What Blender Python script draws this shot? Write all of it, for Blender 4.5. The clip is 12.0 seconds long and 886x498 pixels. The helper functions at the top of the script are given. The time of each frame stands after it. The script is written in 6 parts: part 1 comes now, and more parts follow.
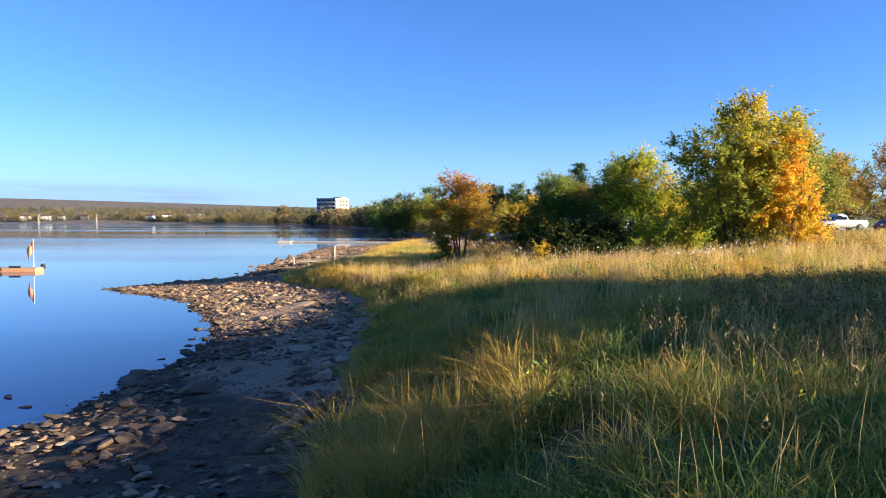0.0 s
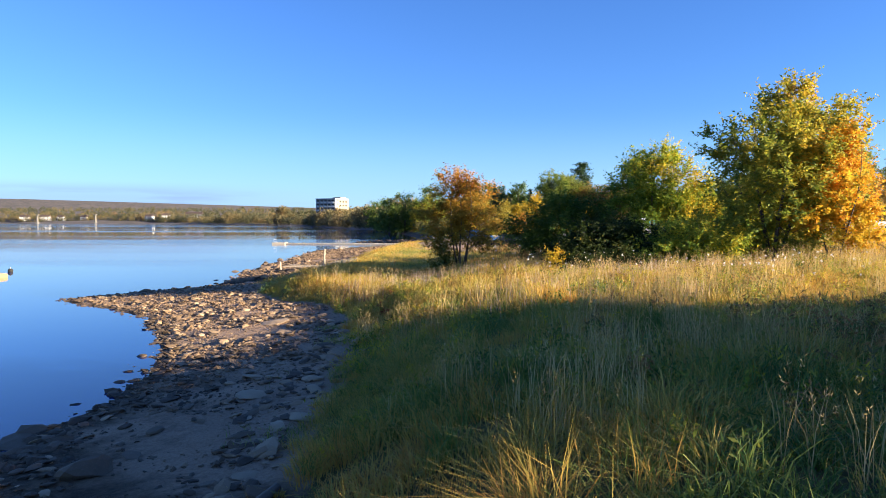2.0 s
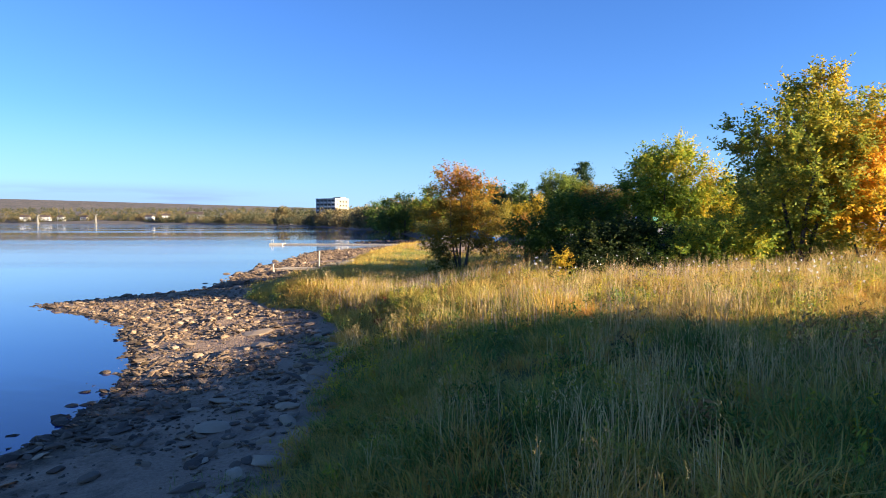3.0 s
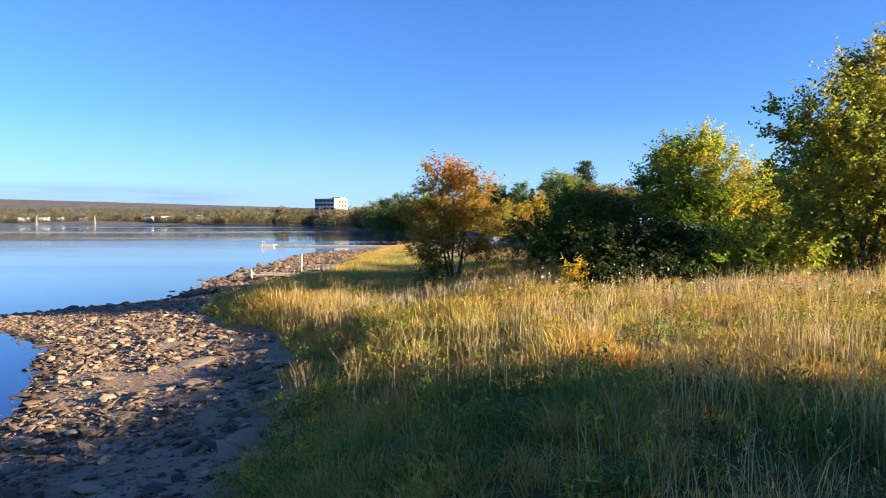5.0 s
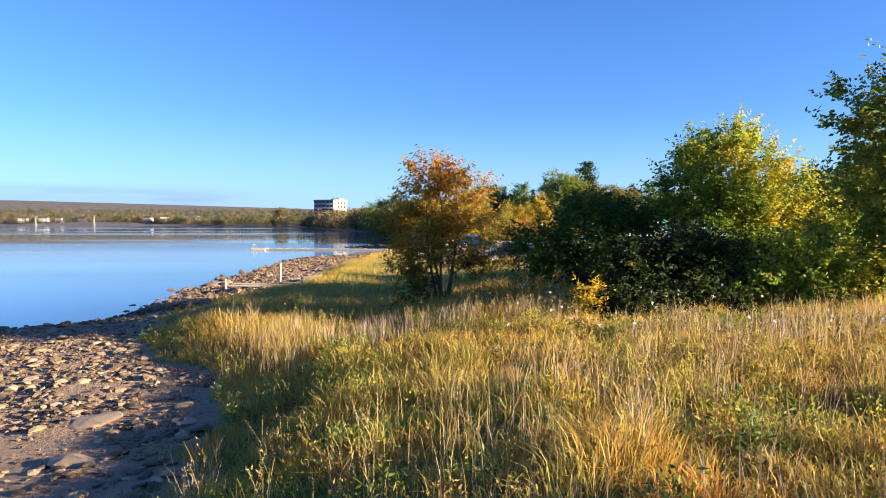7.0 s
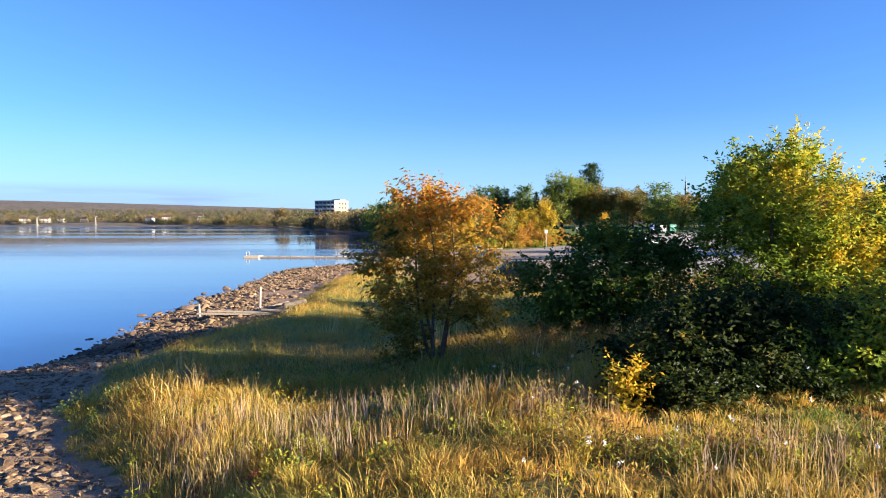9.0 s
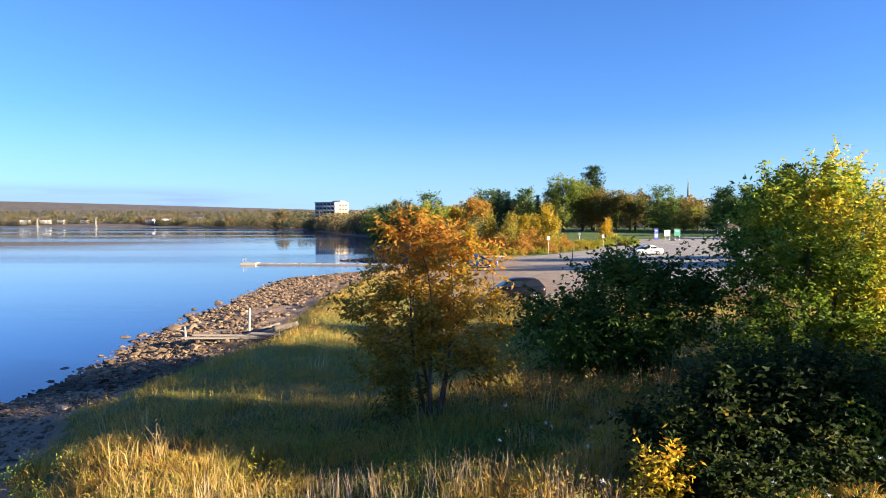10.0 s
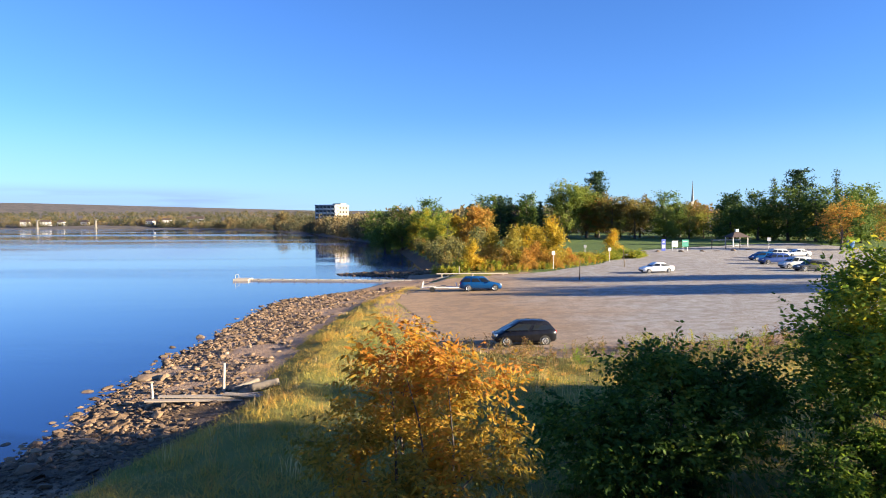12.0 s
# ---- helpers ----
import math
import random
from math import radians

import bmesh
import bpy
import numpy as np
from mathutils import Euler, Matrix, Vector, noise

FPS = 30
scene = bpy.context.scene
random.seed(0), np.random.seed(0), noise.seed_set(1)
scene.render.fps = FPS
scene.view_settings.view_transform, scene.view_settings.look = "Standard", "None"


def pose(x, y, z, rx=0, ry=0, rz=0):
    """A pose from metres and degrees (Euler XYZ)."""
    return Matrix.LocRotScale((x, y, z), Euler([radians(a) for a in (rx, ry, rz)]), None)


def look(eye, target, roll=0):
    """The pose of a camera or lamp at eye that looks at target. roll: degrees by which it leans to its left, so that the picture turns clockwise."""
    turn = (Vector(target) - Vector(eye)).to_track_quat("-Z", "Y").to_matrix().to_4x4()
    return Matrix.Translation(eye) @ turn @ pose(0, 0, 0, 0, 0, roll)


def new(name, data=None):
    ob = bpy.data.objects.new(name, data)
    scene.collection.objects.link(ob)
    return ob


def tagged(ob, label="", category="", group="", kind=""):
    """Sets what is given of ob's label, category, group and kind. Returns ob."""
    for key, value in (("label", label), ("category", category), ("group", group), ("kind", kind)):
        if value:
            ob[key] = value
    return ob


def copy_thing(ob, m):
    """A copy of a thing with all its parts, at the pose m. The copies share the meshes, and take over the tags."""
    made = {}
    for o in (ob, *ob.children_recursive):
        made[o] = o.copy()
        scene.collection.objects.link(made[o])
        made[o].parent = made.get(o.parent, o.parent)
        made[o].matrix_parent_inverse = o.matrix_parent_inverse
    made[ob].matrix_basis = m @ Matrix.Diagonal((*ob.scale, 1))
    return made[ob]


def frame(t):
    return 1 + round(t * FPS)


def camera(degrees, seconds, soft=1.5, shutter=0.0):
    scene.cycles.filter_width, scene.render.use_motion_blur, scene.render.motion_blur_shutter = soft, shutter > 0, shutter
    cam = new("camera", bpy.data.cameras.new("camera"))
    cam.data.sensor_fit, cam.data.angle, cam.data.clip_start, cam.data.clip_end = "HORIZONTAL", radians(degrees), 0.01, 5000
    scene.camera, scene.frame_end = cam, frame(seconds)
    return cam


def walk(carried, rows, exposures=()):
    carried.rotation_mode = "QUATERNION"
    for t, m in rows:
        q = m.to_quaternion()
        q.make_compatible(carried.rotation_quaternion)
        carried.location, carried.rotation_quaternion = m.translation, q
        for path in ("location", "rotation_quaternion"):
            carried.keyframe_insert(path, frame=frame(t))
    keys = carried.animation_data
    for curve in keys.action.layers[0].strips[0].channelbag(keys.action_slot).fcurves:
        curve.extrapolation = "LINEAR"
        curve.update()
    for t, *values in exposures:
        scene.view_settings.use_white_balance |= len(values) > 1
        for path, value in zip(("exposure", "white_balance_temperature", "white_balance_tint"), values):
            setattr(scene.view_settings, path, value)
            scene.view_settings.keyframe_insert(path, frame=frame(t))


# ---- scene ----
cam = camera(65.4, 12.0, soft=1.0)
METRES, EYE, TILT, LEAN, TURN = 30.0, 4.4, -2.3, 0.0, 0.0
EXPOSURE, KELVIN, TINT = 2.09, 6000, 10
ROWS = [
    (0.0, 0.0, 0.0, 0.0, -0.0, 0.0, -0.0),
    (0.5, 0.0002, 0.0421, 0.0025, -0.01, 0.01, -0.03),
    (1.0, 0.0014, 0.0838, 0.0052, -0.01, 0.01, -0.04),
    (1.5, 0.0025, 0.1252, 0.008, 0.01, 0.01, -0.02),
    (2.0, 0.0038, 0.1653, 0.0104, 0.03, 0.03, 0.01),
    (2.5, 0.0047, 0.2049, 0.0124, 0.06, 0.03, 0.04),
    (3.0, 0.0064, 0.2454, 0.0144, 0.08, 0.03, 0.05),
    (5.0, 0.0218, 0.4118, 0.023, 0.1, 0.05, 0.06),
    (5.5, 0.027, 0.4519, 0.0255, 0.11, 0.07, 0.07),
    (6.0, 0.0311, 0.4919, 0.0289, 0.13, 0.09, 0.09),
    (6.5, 0.0349, 0.5318, 0.0332, 0.14, 0.1, 0.08),
    (7.0, 0.0383, 0.5717, 0.0391, 0.14, 0.13, 0.04),
    (9.0, 0.0472, 0.731, 0.0867, 0.32, 0.09, 0.09),
    (9.5, 0.0478, 0.7705, 0.1042, 0.34, 0.12, 0.12),
    (10.0, 0.049, 0.8087, 0.123, 0.38, 0.13, 0.14),
    (10.5, 0.0502, 0.8464, 0.1419, 0.4, 0.15, 0.14),
    (11.0, 0.0507, 0.8832, 0.1622, 0.42, 0.16, 0.15),
    (11.5, 0.0512, 0.9213, 0.1832, 0.44, 0.16, 0.16),
    (12.0, 0.0517, 0.9609, 0.2044, 0.47, 0.15, 0.24),
]
walk(cam, [(t, pose(0, 0, EYE, TILT, LEAN, TURN) @ pose(METRES * x, METRES * y, METRES * z, 90 + pitch, roll, yaw)) for t, x, y, z, yaw, pitch, roll in ROWS],
     exposures=[(0.0, EXPOSURE, KELVIN, TINT), (12.0, EXPOSURE, KELVIN, TINT)])


# ---- sky and sun: low morning sun from the right, a little behind ----
SUN_AZ, SUN_EL = -16.0, 14.2
world = bpy.data.worlds.new("sky")
scene.world = world
world.use_nodes = True
wt = world.node_tree
wt.nodes.clear()
w_sky = wt.nodes.new("ShaderNodeTexSky")
w_sky.sky_type, w_sky.sun_disc = "NISHITA", False
w_sky.sun_elevation, w_sky.sun_rotation = radians(SUN_EL), radians(90 - SUN_AZ)
w_sky.air_density, w_sky.dust_density, w_sky.ozone_density = 1.0, 0.0, 4.0
w_bg = wt.nodes.new("ShaderNodeBackground")
w_bg.inputs["Strength"].default_value = 0.05
w_out = wt.nodes.new("ShaderNodeOutputWorld")
w_tint = wt.nodes.new("ShaderNodeMix")
w_tint.data_type, w_tint.blend_type = "RGBA", "MULTIPLY"
w_tint.inputs[0].default_value = 1.0
w_tint.inputs[7].default_value = (0.62, 0.79, 1.14, 1)
wt.links.new(w_sky.outputs[0], w_tint.inputs[6])
# thin lavender clouds low over the horizon, upstream
def w_node(kind, **kw):
    n = wt.nodes.new("ShaderNode" + kind)
    for k, v in kw.items():
        n.inputs[k].default_value = v
    return n


def w_maths(op, a, b, clamp=False):
    n = wt.nodes.new("ShaderNodeMath")
    n.operation, n.use_clamp = op, clamp
    for k, v in enumerate((a, b)):
        if hasattr(v, "is_output"):
            wt.links.new(v, n.inputs[k])
        else:
            n.inputs[k].default_value = v
    return n.outputs[0]


def w_range(v, lo, hi):
    n = wt.nodes.new("ShaderNodeMapRange")
    n.interpolation_type = "SMOOTHSTEP"
    wt.links.new(v, n.inputs["Value"])
    n.inputs["From Min"].default_value, n.inputs["From Max"].default_value = lo, hi
    return n.outputs[0]


w_co = w_node("TexCoord")
w_map = w_node("Mapping", Scale=(3.0, 3.0, 34.0))
w_noise = w_node("TexNoise", Scale=1.5, Detail=6.0)
w_sep = w_node("SeparateXYZ")
wt.links.new(w_co.outputs["Generated"], w_map.inputs["Vector"])
wt.links.new(w_map.outputs[0], w_noise.inputs["Vector"])
wt.links.new(w_co.outputs["Generated"], w_sep.inputs[0])
wx, wz = w_sep.outputs[0], w_sep.outputs[2]
w_streak = w_range(w_noise.outputs["Fac"], 0.42, 0.6)
w_upstream = w_range(wx, -0.1, -0.42)
w_bank = w_maths("MULTIPLY", w_range(wz, 0.056, 0.03), w_range(w_maths("ADD", wz, w_maths("MULTIPLY", w_noise.outputs["Fac"], 0.012)), 0.006, 0.02))
w_fac = w_maths("MULTIPLY", w_maths("MULTIPLY", w_maths("ADD", w_maths("MULTIPLY", w_streak, 0.55), 0.5), w_bank), w_upstream, True)
w_haze = w_maths("MULTIPLY", w_range(wz, 0.16, 0.0), 0.6)
w_air = wt.nodes.new("ShaderNodeMix")
w_air.data_type = "RGBA"
w_air.inputs[7].default_value = (2.5, 3.9, 5.3, 1)
w_cloud = wt.nodes.new("ShaderNodeMix")
w_cloud.data_type = "RGBA"
w_cloud.inputs[7].default_value = (2.0, 2.75, 4.35, 1)
wt.links.new(w_haze, w_air.inputs[0])
wt.links.new(w_tint.outputs[2], w_air.inputs[6])
wt.links.new(w_fac, w_cloud.inputs[0])
wt.links.new(w_air.outputs[2], w_cloud.inputs[6])
wt.links.new(w_cloud.outputs[2], w_bg.inputs["Color"])
wt.links.new(w_bg.outputs[0], w_out.inputs["Surface"])

sun_way = Vector((math.cos(radians(SUN_AZ)) * math.cos(radians(SUN_EL)), math.sin(radians(SUN_AZ)) * math.cos(radians(SUN_EL)), math.sin(radians(SUN_EL))))
sun = new("sun", bpy.data.lights.new("sun", "SUN"))
sun.data.energy, sun.data.angle, sun.data.color = 5.0, radians(0.53), (1.0, 0.8, 0.52)
sun.matrix_world = look(sun_way * 200, (0, 0, 0))


# ---- mesh and material tools ----


def mesh_np(name, verts, faces, mat, smooth=False):
    """A mesh from an array of corners and an array of faces with equally many corners each."""
    verts, faces = np.asarray(verts, np.float32), np.asarray(faces, np.int32)
    me = bpy.data.meshes.new(name)
    n, k = faces.shape
    me.vertices.add(len(verts))
    me.vertices.foreach_set("co", verts.ravel())
    me.loops.add(n * k)
    me.loops.foreach_set("vertex_index", faces.ravel())
    me.polygons.add(n)
    me.polygons.foreach_set("loop_start", np.arange(n, dtype=np.int32) * k)
    me.polygons.foreach_set("use_smooth", np.full(n, smooth, dtype=bool))
    me.update(calc_edges=True)
    if mat:
        me.materials.append(mat)
    return me


def part_np(name, verts, faces, mat, parent=None, label="", smooth=False):
    ob = new(name, mesh_np(name, verts, faces, mat, smooth))
    ob.parent = parent
    return tagged(ob, label)


def part(name, bm, mat, parent=None, label="", smooth=False):
    """Links a bmesh as one mesh object under a thing or under a part."""
    me = bpy.data.meshes.new(name)
    bmesh.ops.recalc_face_normals(bm, faces=bm.faces[:])
    bm.to_mesh(me)
    bm.free()
    for p in me.polygons:
        p.use_smooth = smooth
    if mat:
        me.materials.append(mat)
    ob = new(name, me)
    ob.parent = parent
    return tagged(ob, label)


def thing(name, x, y, z, turn=0.0, label="", category="", group="", kind=""):
    ob = new(name)
    ob.matrix_basis = pose(x, y, z, 0, 0, turn)
    return tagged(ob, label, category, group, kind)


def box(bm, cx, cy, cz, sx, sy, sz, bevel=0.0, turn=None):
    """Adds a box, bevelled if asked, with its middle and its full sizes."""
    m = Matrix.Translation((cx, cy, cz)) @ (turn or Matrix()) @ Matrix.Diagonal((sx, sy, sz, 1))
    made = bmesh.ops.create_cube(bm, size=1.0, matrix=m)["verts"]
    if bevel:
        edges = list({e for v in made for e in v.link_edges})
        bmesh.ops.bevel(bm, geom=edges, offset=bevel, segments=1, affect="EDGES")
    return bm


def rod(bm, a, b, r0, r1=None, sides=8):
    """Adds a tapered rod from a to b."""
    a, b = Vector(a), Vector(b)
    m = Matrix.Translation((a + b) / 2) @ (b - a).to_track_quat("Z", "Y").to_matrix().to_4x4()
    bmesh.ops.create_cone(bm, cap_ends=True, segments=sides, radius1=r0, radius2=r0 if r1 is None else r1, depth=(b - a).length, matrix=m)
    return bm


def tubes(lines, sides=6):
    """Tapered bent tubes, as corners and faces: each line is a list of (place, radius)."""
    verts, faces = [], []
    for line in lines:
        p = np.array([q[0] for q in line], float)
        along = np.gradient(p, axis=0)
        along /= np.linalg.norm(along, axis=1, keepdims=True) + 1e-9
        ref = np.array([0.0, 0.0, 1.0]) if abs(along[0, 2]) < 0.8 else np.array([1.0, 0.0, 0.0])
        start = sum(len(v) for v in verts)
        for c, a, (_, r) in zip(p, along, line):
            u = np.cross(a, ref)
            u /= np.linalg.norm(u) + 1e-9
            v = np.cross(a, u)
            ang = np.arange(sides) * 2 * np.pi / sides
            verts.append(c + r * (np.cos(ang)[:, None] * u + np.sin(ang)[:, None] * v))
        for i in range(len(line) - 1):
            for j in range(sides):
                k = (j + 1) % sides
                faces.append((start + i * sides + j, start + i * sides + k, start + (i + 1) * sides + k, start + (i + 1) * sides + j))
    return np.concatenate(verts), np.array(faces)


def leaf_cards(places, length, width, seed, up=0.35, droop=0.0):
    """Small pointed leaves at the places, each turned its own way: corners and four-cornered faces."""
    r = np.random.default_rng(seed)
    n = len(places)
    a = r.normal(size=(n, 3))
    a[:, 2] -= droop
    a /= np.linalg.norm(a, axis=1, keepdims=True)
    nrm = r.normal(size=(n, 3))
    nrm[:, 2] += up
    b = np.cross(nrm, a)
    b /= np.linalg.norm(b, axis=1, keepdims=True) + 1e-9
    lg = length * r.uniform(0.65, 1.3, (n, 1))
    wd = width * r.uniform(0.7, 1.3, (n, 1))
    v = np.stack([places, places + a * lg * 0.45 + b * wd * 0.5, places + a * lg, places + a * lg * 0.45 - b * wd * 0.5], 1)
    return v.reshape(-1, 3), np.arange(4 * n).reshape(n, 4)


def value_noise(x, y, size, seed=0):
    """Smooth noise from 0 to 1 over the plan."""
    r = np.random.default_rng(seed + 1000)
    table = r.random((64, 64))
    u, v = np.asarray(x) / size + 17.3, np.asarray(y) / size + 31.7
    i, j = np.floor(u).astype(int), np.floor(v).astype(int)
    f, g = u - i, v - j
    f, g = f * f * (3 - 2 * f), g * g * (3 - 2 * g)
    t = lambda p, q: table[p % 64, q % 64]
    return (t(i, j) * (1 - f) + t(i + 1, j) * f) * (1 - g) + (t(i, j + 1) * (1 - f) + t(i + 1, j + 1) * f) * g


class Nodes:
    """A short way to write node materials."""

    def __init__(self, name):
        self.mat = bpy.data.materials.new(name)
        self.mat.use_nodes = True
        self.t = self.mat.node_tree
        self.t.nodes.clear()
        self.out = self.t.nodes.new("ShaderNodeOutputMaterial")

    def add(self, kind, **kw):
        n = self.t.nodes.new("ShaderNode" + kind)
        for k, v in kw.items():
            if k in n.inputs:
                self.put(n.inputs[k], v)
        return n

    def put(self, socket, v):
        if hasattr(v, "is_output"):
            self.t.links.new(v, socket)
        elif isinstance(v, tuple) and len(v) == 3 and socket.type == "RGBA":
            socket.default_value = (*v, 1)
        else:
            socket.default_value = v

    def coords(self, kind="Object"):
        return self.add("TexCoord").outputs[kind]

    def noise(self, scale, vec=None, detail=4.0, rough=0.55, out="Fac"):
        n = self.add("TexNoise", Scale=scale, Detail=detail, Roughness=rough)
        if vec is not None:
            self.put(n.inputs["Vector"], vec)
        return n.outputs[out]

    def scaled(self, vec, sx, sy, sz):
        n = self.add("Mapping")
        self.put(n.inputs["Vector"], vec)
        n.inputs["Scale"].default_value = (sx, sy, sz)
        return n.outputs[0]

    def ramp(self, fac, stops):
        n = self.add("ValToRGB")
        e = n.color_ramp.elements
        while len(e) < len(stops):
            e.new(0.5)
        for el, (p, c) in zip(e, stops):
            el.position, el.color = p, ((*c, 1) if isinstance(c, tuple) else (c, c, c, 1))
        self.put(n.inputs[0], fac)
        return n.outputs[0]

    def mix(self, fac, a, b, kind="MIX"):
        n = self.add("Mix")
        n.data_type, n.blend_type = "RGBA", kind
        self.put(n.inputs[0], fac)
        self.put(n.inputs[6], a)
        self.put(n.inputs[7], b)
        return n.outputs[2]

    def maths(self, op, a, b=0.0, clamp=False):
        n = self.add("Math")
        n.operation, n.use_clamp = op, clamp
        self.put(n.inputs[0], a)
        self.put(n.inputs[1], b)
        return n.outputs[0]

    def bump(self, height, strength=0.3, distance=0.02):
        n = self.add("Bump", Strength=strength, Distance=distance)
        self.put(n.inputs["Height"], height)
        return n.outputs[0]

    def principled(self, **kw):
        n = self.add("BsdfPrincipled")
        for k, v in kw.items():
            self.put(n.inputs[k.replace("_", " ")], v)
        return n

    def done(self, shader):
        self.t.links.new(shader.outputs[0], self.out.inputs["Surface"])
        return self.mat


def plain(name, colour, rough=0.6, metal=0.0, vary=0.25, scale=3.0, bump=0.1, spec=0.5):
    """Paint, wood, metal or plastic: one colour with stains at two scales and a fine relief."""
    n = Nodes(name)
    v = n.coords()
    big, fine = n.noise(scale, v), n.noise(scale * 14, v)
    dark = tuple(c * (1 - vary) for c in colour)
    light = tuple(min(1, c * (1 + vary * 0.5)) for c in colour)
    col = n.mix(n.maths("ADD", n.maths("MULTIPLY", big, 0.7), n.maths("MULTIPLY", fine, 0.3)), dark, light)
    p = n.principled(Base_Color=col, Roughness=rough, Metallic=metal, Specular_IOR_Level=spec)
    if bump:
        n.put(p.inputs["Normal"], n.bump(fine, bump, 0.01))
    return n.done(p)


# ---- materials ----
def leaf_material(name, colours, patch=0.45, through_light=0.5, far=False, rise=0.0, turned=0.1, sunward=0.0):
    """Leaves: colour varies leaf by leaf and in patches through the crown; rise and sunward paint sunlight into it;
    thin enough to let light through.
    """
    n = Nodes(name)
    geo = n.add("NewGeometry")
    patch_noise = n.noise(patch, geo.outputs["Position"], 2.0)
    own = n.maths("SUBTRACT", n.maths("MULTIPLY", n.noise(0.07, geo.outputs["Position"], 2.0), 3.0), 1.05) if far else geo.outputs["Random Per Island"]
    k = n.maths("ADD", n.maths("MULTIPLY", patch_noise, 1.25), n.maths("MULTIPLY", own, 0.38))
    if not rise:
        k = n.maths("ADD", k, n.maths("MULTIPLY", n.add("ObjectInfo").outputs["Random"], 0.3))
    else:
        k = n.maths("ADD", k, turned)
        # sunlit top and sun side put into the colour: lighter upwards and towards +x
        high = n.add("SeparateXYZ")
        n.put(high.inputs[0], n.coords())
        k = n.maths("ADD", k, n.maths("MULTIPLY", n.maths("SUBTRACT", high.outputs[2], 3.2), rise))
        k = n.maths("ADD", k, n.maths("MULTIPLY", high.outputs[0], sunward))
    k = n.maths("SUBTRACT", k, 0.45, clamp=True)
    stops = [(i / (len(colours) - 1) * 0.8 + 0.1, c) for i, c in enumerate(colours)]
    col = n.ramp(k, stops)
    p = n.principled(Base_Color=col, Roughness=0.6, Specular_IOR_Level=0.18)
    tr = n.add("BsdfTranslucent")
    n.put(tr.inputs["Color"], n.mix(0.5, col, (1.0, 0.9, 0.45), "MULTIPLY"))
    m = n.add("MixShader", Fac=through_light)
    n.t.links.new(p.outputs[0], m.inputs[1])
    n.t.links.new(tr.outputs[0], m.inputs[2])
    return n.done(m)


GREEN, DKGREEN, OLIVE = (0.19, 0.25, 0.052), (0.11, 0.155, 0.038), (0.38, 0.35, 0.075)
YELLOW, GOLD, ORANGE, RUST = (0.55, 0.42, 0.035), (0.6, 0.34, 0.03), (0.6, 0.21, 0.025), (0.26, 0.09, 0.03)
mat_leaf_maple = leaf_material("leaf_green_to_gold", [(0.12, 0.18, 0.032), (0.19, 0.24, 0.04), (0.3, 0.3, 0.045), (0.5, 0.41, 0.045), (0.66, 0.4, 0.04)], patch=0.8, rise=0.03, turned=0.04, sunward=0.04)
mat_leaf_yellowgreen = leaf_material("leaf_yellow_green", [(0.12, 0.2, 0.03), (0.2, 0.26, 0.035), (0.34, 0.34, 0.04), (0.62, 0.48, 0.04)])
# rowan: strong rise paints a sunlit top over a shaded lower crown
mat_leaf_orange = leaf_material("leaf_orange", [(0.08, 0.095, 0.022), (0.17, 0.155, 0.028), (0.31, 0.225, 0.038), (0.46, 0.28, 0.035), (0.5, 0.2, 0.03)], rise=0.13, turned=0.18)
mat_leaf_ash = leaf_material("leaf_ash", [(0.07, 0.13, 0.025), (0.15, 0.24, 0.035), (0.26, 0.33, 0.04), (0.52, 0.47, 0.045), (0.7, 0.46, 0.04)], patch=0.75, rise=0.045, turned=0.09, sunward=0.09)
mat_leaf_lilac = leaf_material("leaf_lilac", [(0.035, 0.07, 0.016), (0.06, 0.115, 0.023), (0.1, 0.17, 0.03), (0.26, 0.28, 0.045)], through_light=0.45)
mat_leaf_dark = leaf_material("leaf_dark_green", [(0.06, 0.1, 0.028), (0.095, 0.15, 0.034), (0.14, 0.2, 0.042), (0.25, 0.28, 0.06)], through_light=0.4)
# near-black greens: the maple's shade over the thicket is put into the leaf colour
mat_leaf_hawthorn_shaded = leaf_material("leaf_hawthorn", [(0.02, 0.038, 0.01), (0.034, 0.055, 0.014), (0.06, 0.08, 0.02), (0.28, 0.2, 0.04)], through_light=0.45, patch=0.9)
mat_leaf_park = leaf_material("leaf_park_green", [DKGREEN, GREEN, (0.26, 0.28, 0.06), OLIVE], patch=0.12)
mat_leaf_scrub = leaf_material("leaf_scrub", [(0.08, 0.095, 0.035), (0.13, 0.14, 0.05), (0.2, 0.19, 0.065), (0.32, 0.25, 0.08)], patch=0.12)
mat_leaf_golden = leaf_material("leaf_golden", [OLIVE, (0.3, 0.24, 0.04), YELLOW, GOLD], patch=0.12)
mat_leaf_flame = leaf_material("leaf_flame", [(0.2, 0.18, 0.045), (0.38, 0.26, 0.055), (0.5, 0.28, 0.055), (0.46, 0.2, 0.05)], patch=0.15)
mat_leaf_flame_near = leaf_material("leaf_flame_near", [(0.32, 0.32, 0.04), (0.55, 0.43, 0.04), (0.68, 0.42, 0.035), (0.66, 0.29, 0.03)], rise=0.03, turned=0.22, patch=0.8)
mat_leaf_russet = leaf_material("leaf_russet", [(0.12, 0.13, 0.04), (0.19, 0.17, 0.05), (0.3, 0.2, 0.06), (0.38, 0.18, 0.05)], patch=0.12)
mat_needle = leaf_material("needles", [(0.02, 0.042, 0.018), (0.032, 0.065, 0.024), (0.055, 0.09, 0.03)], patch=0.2, through_light=0.2)
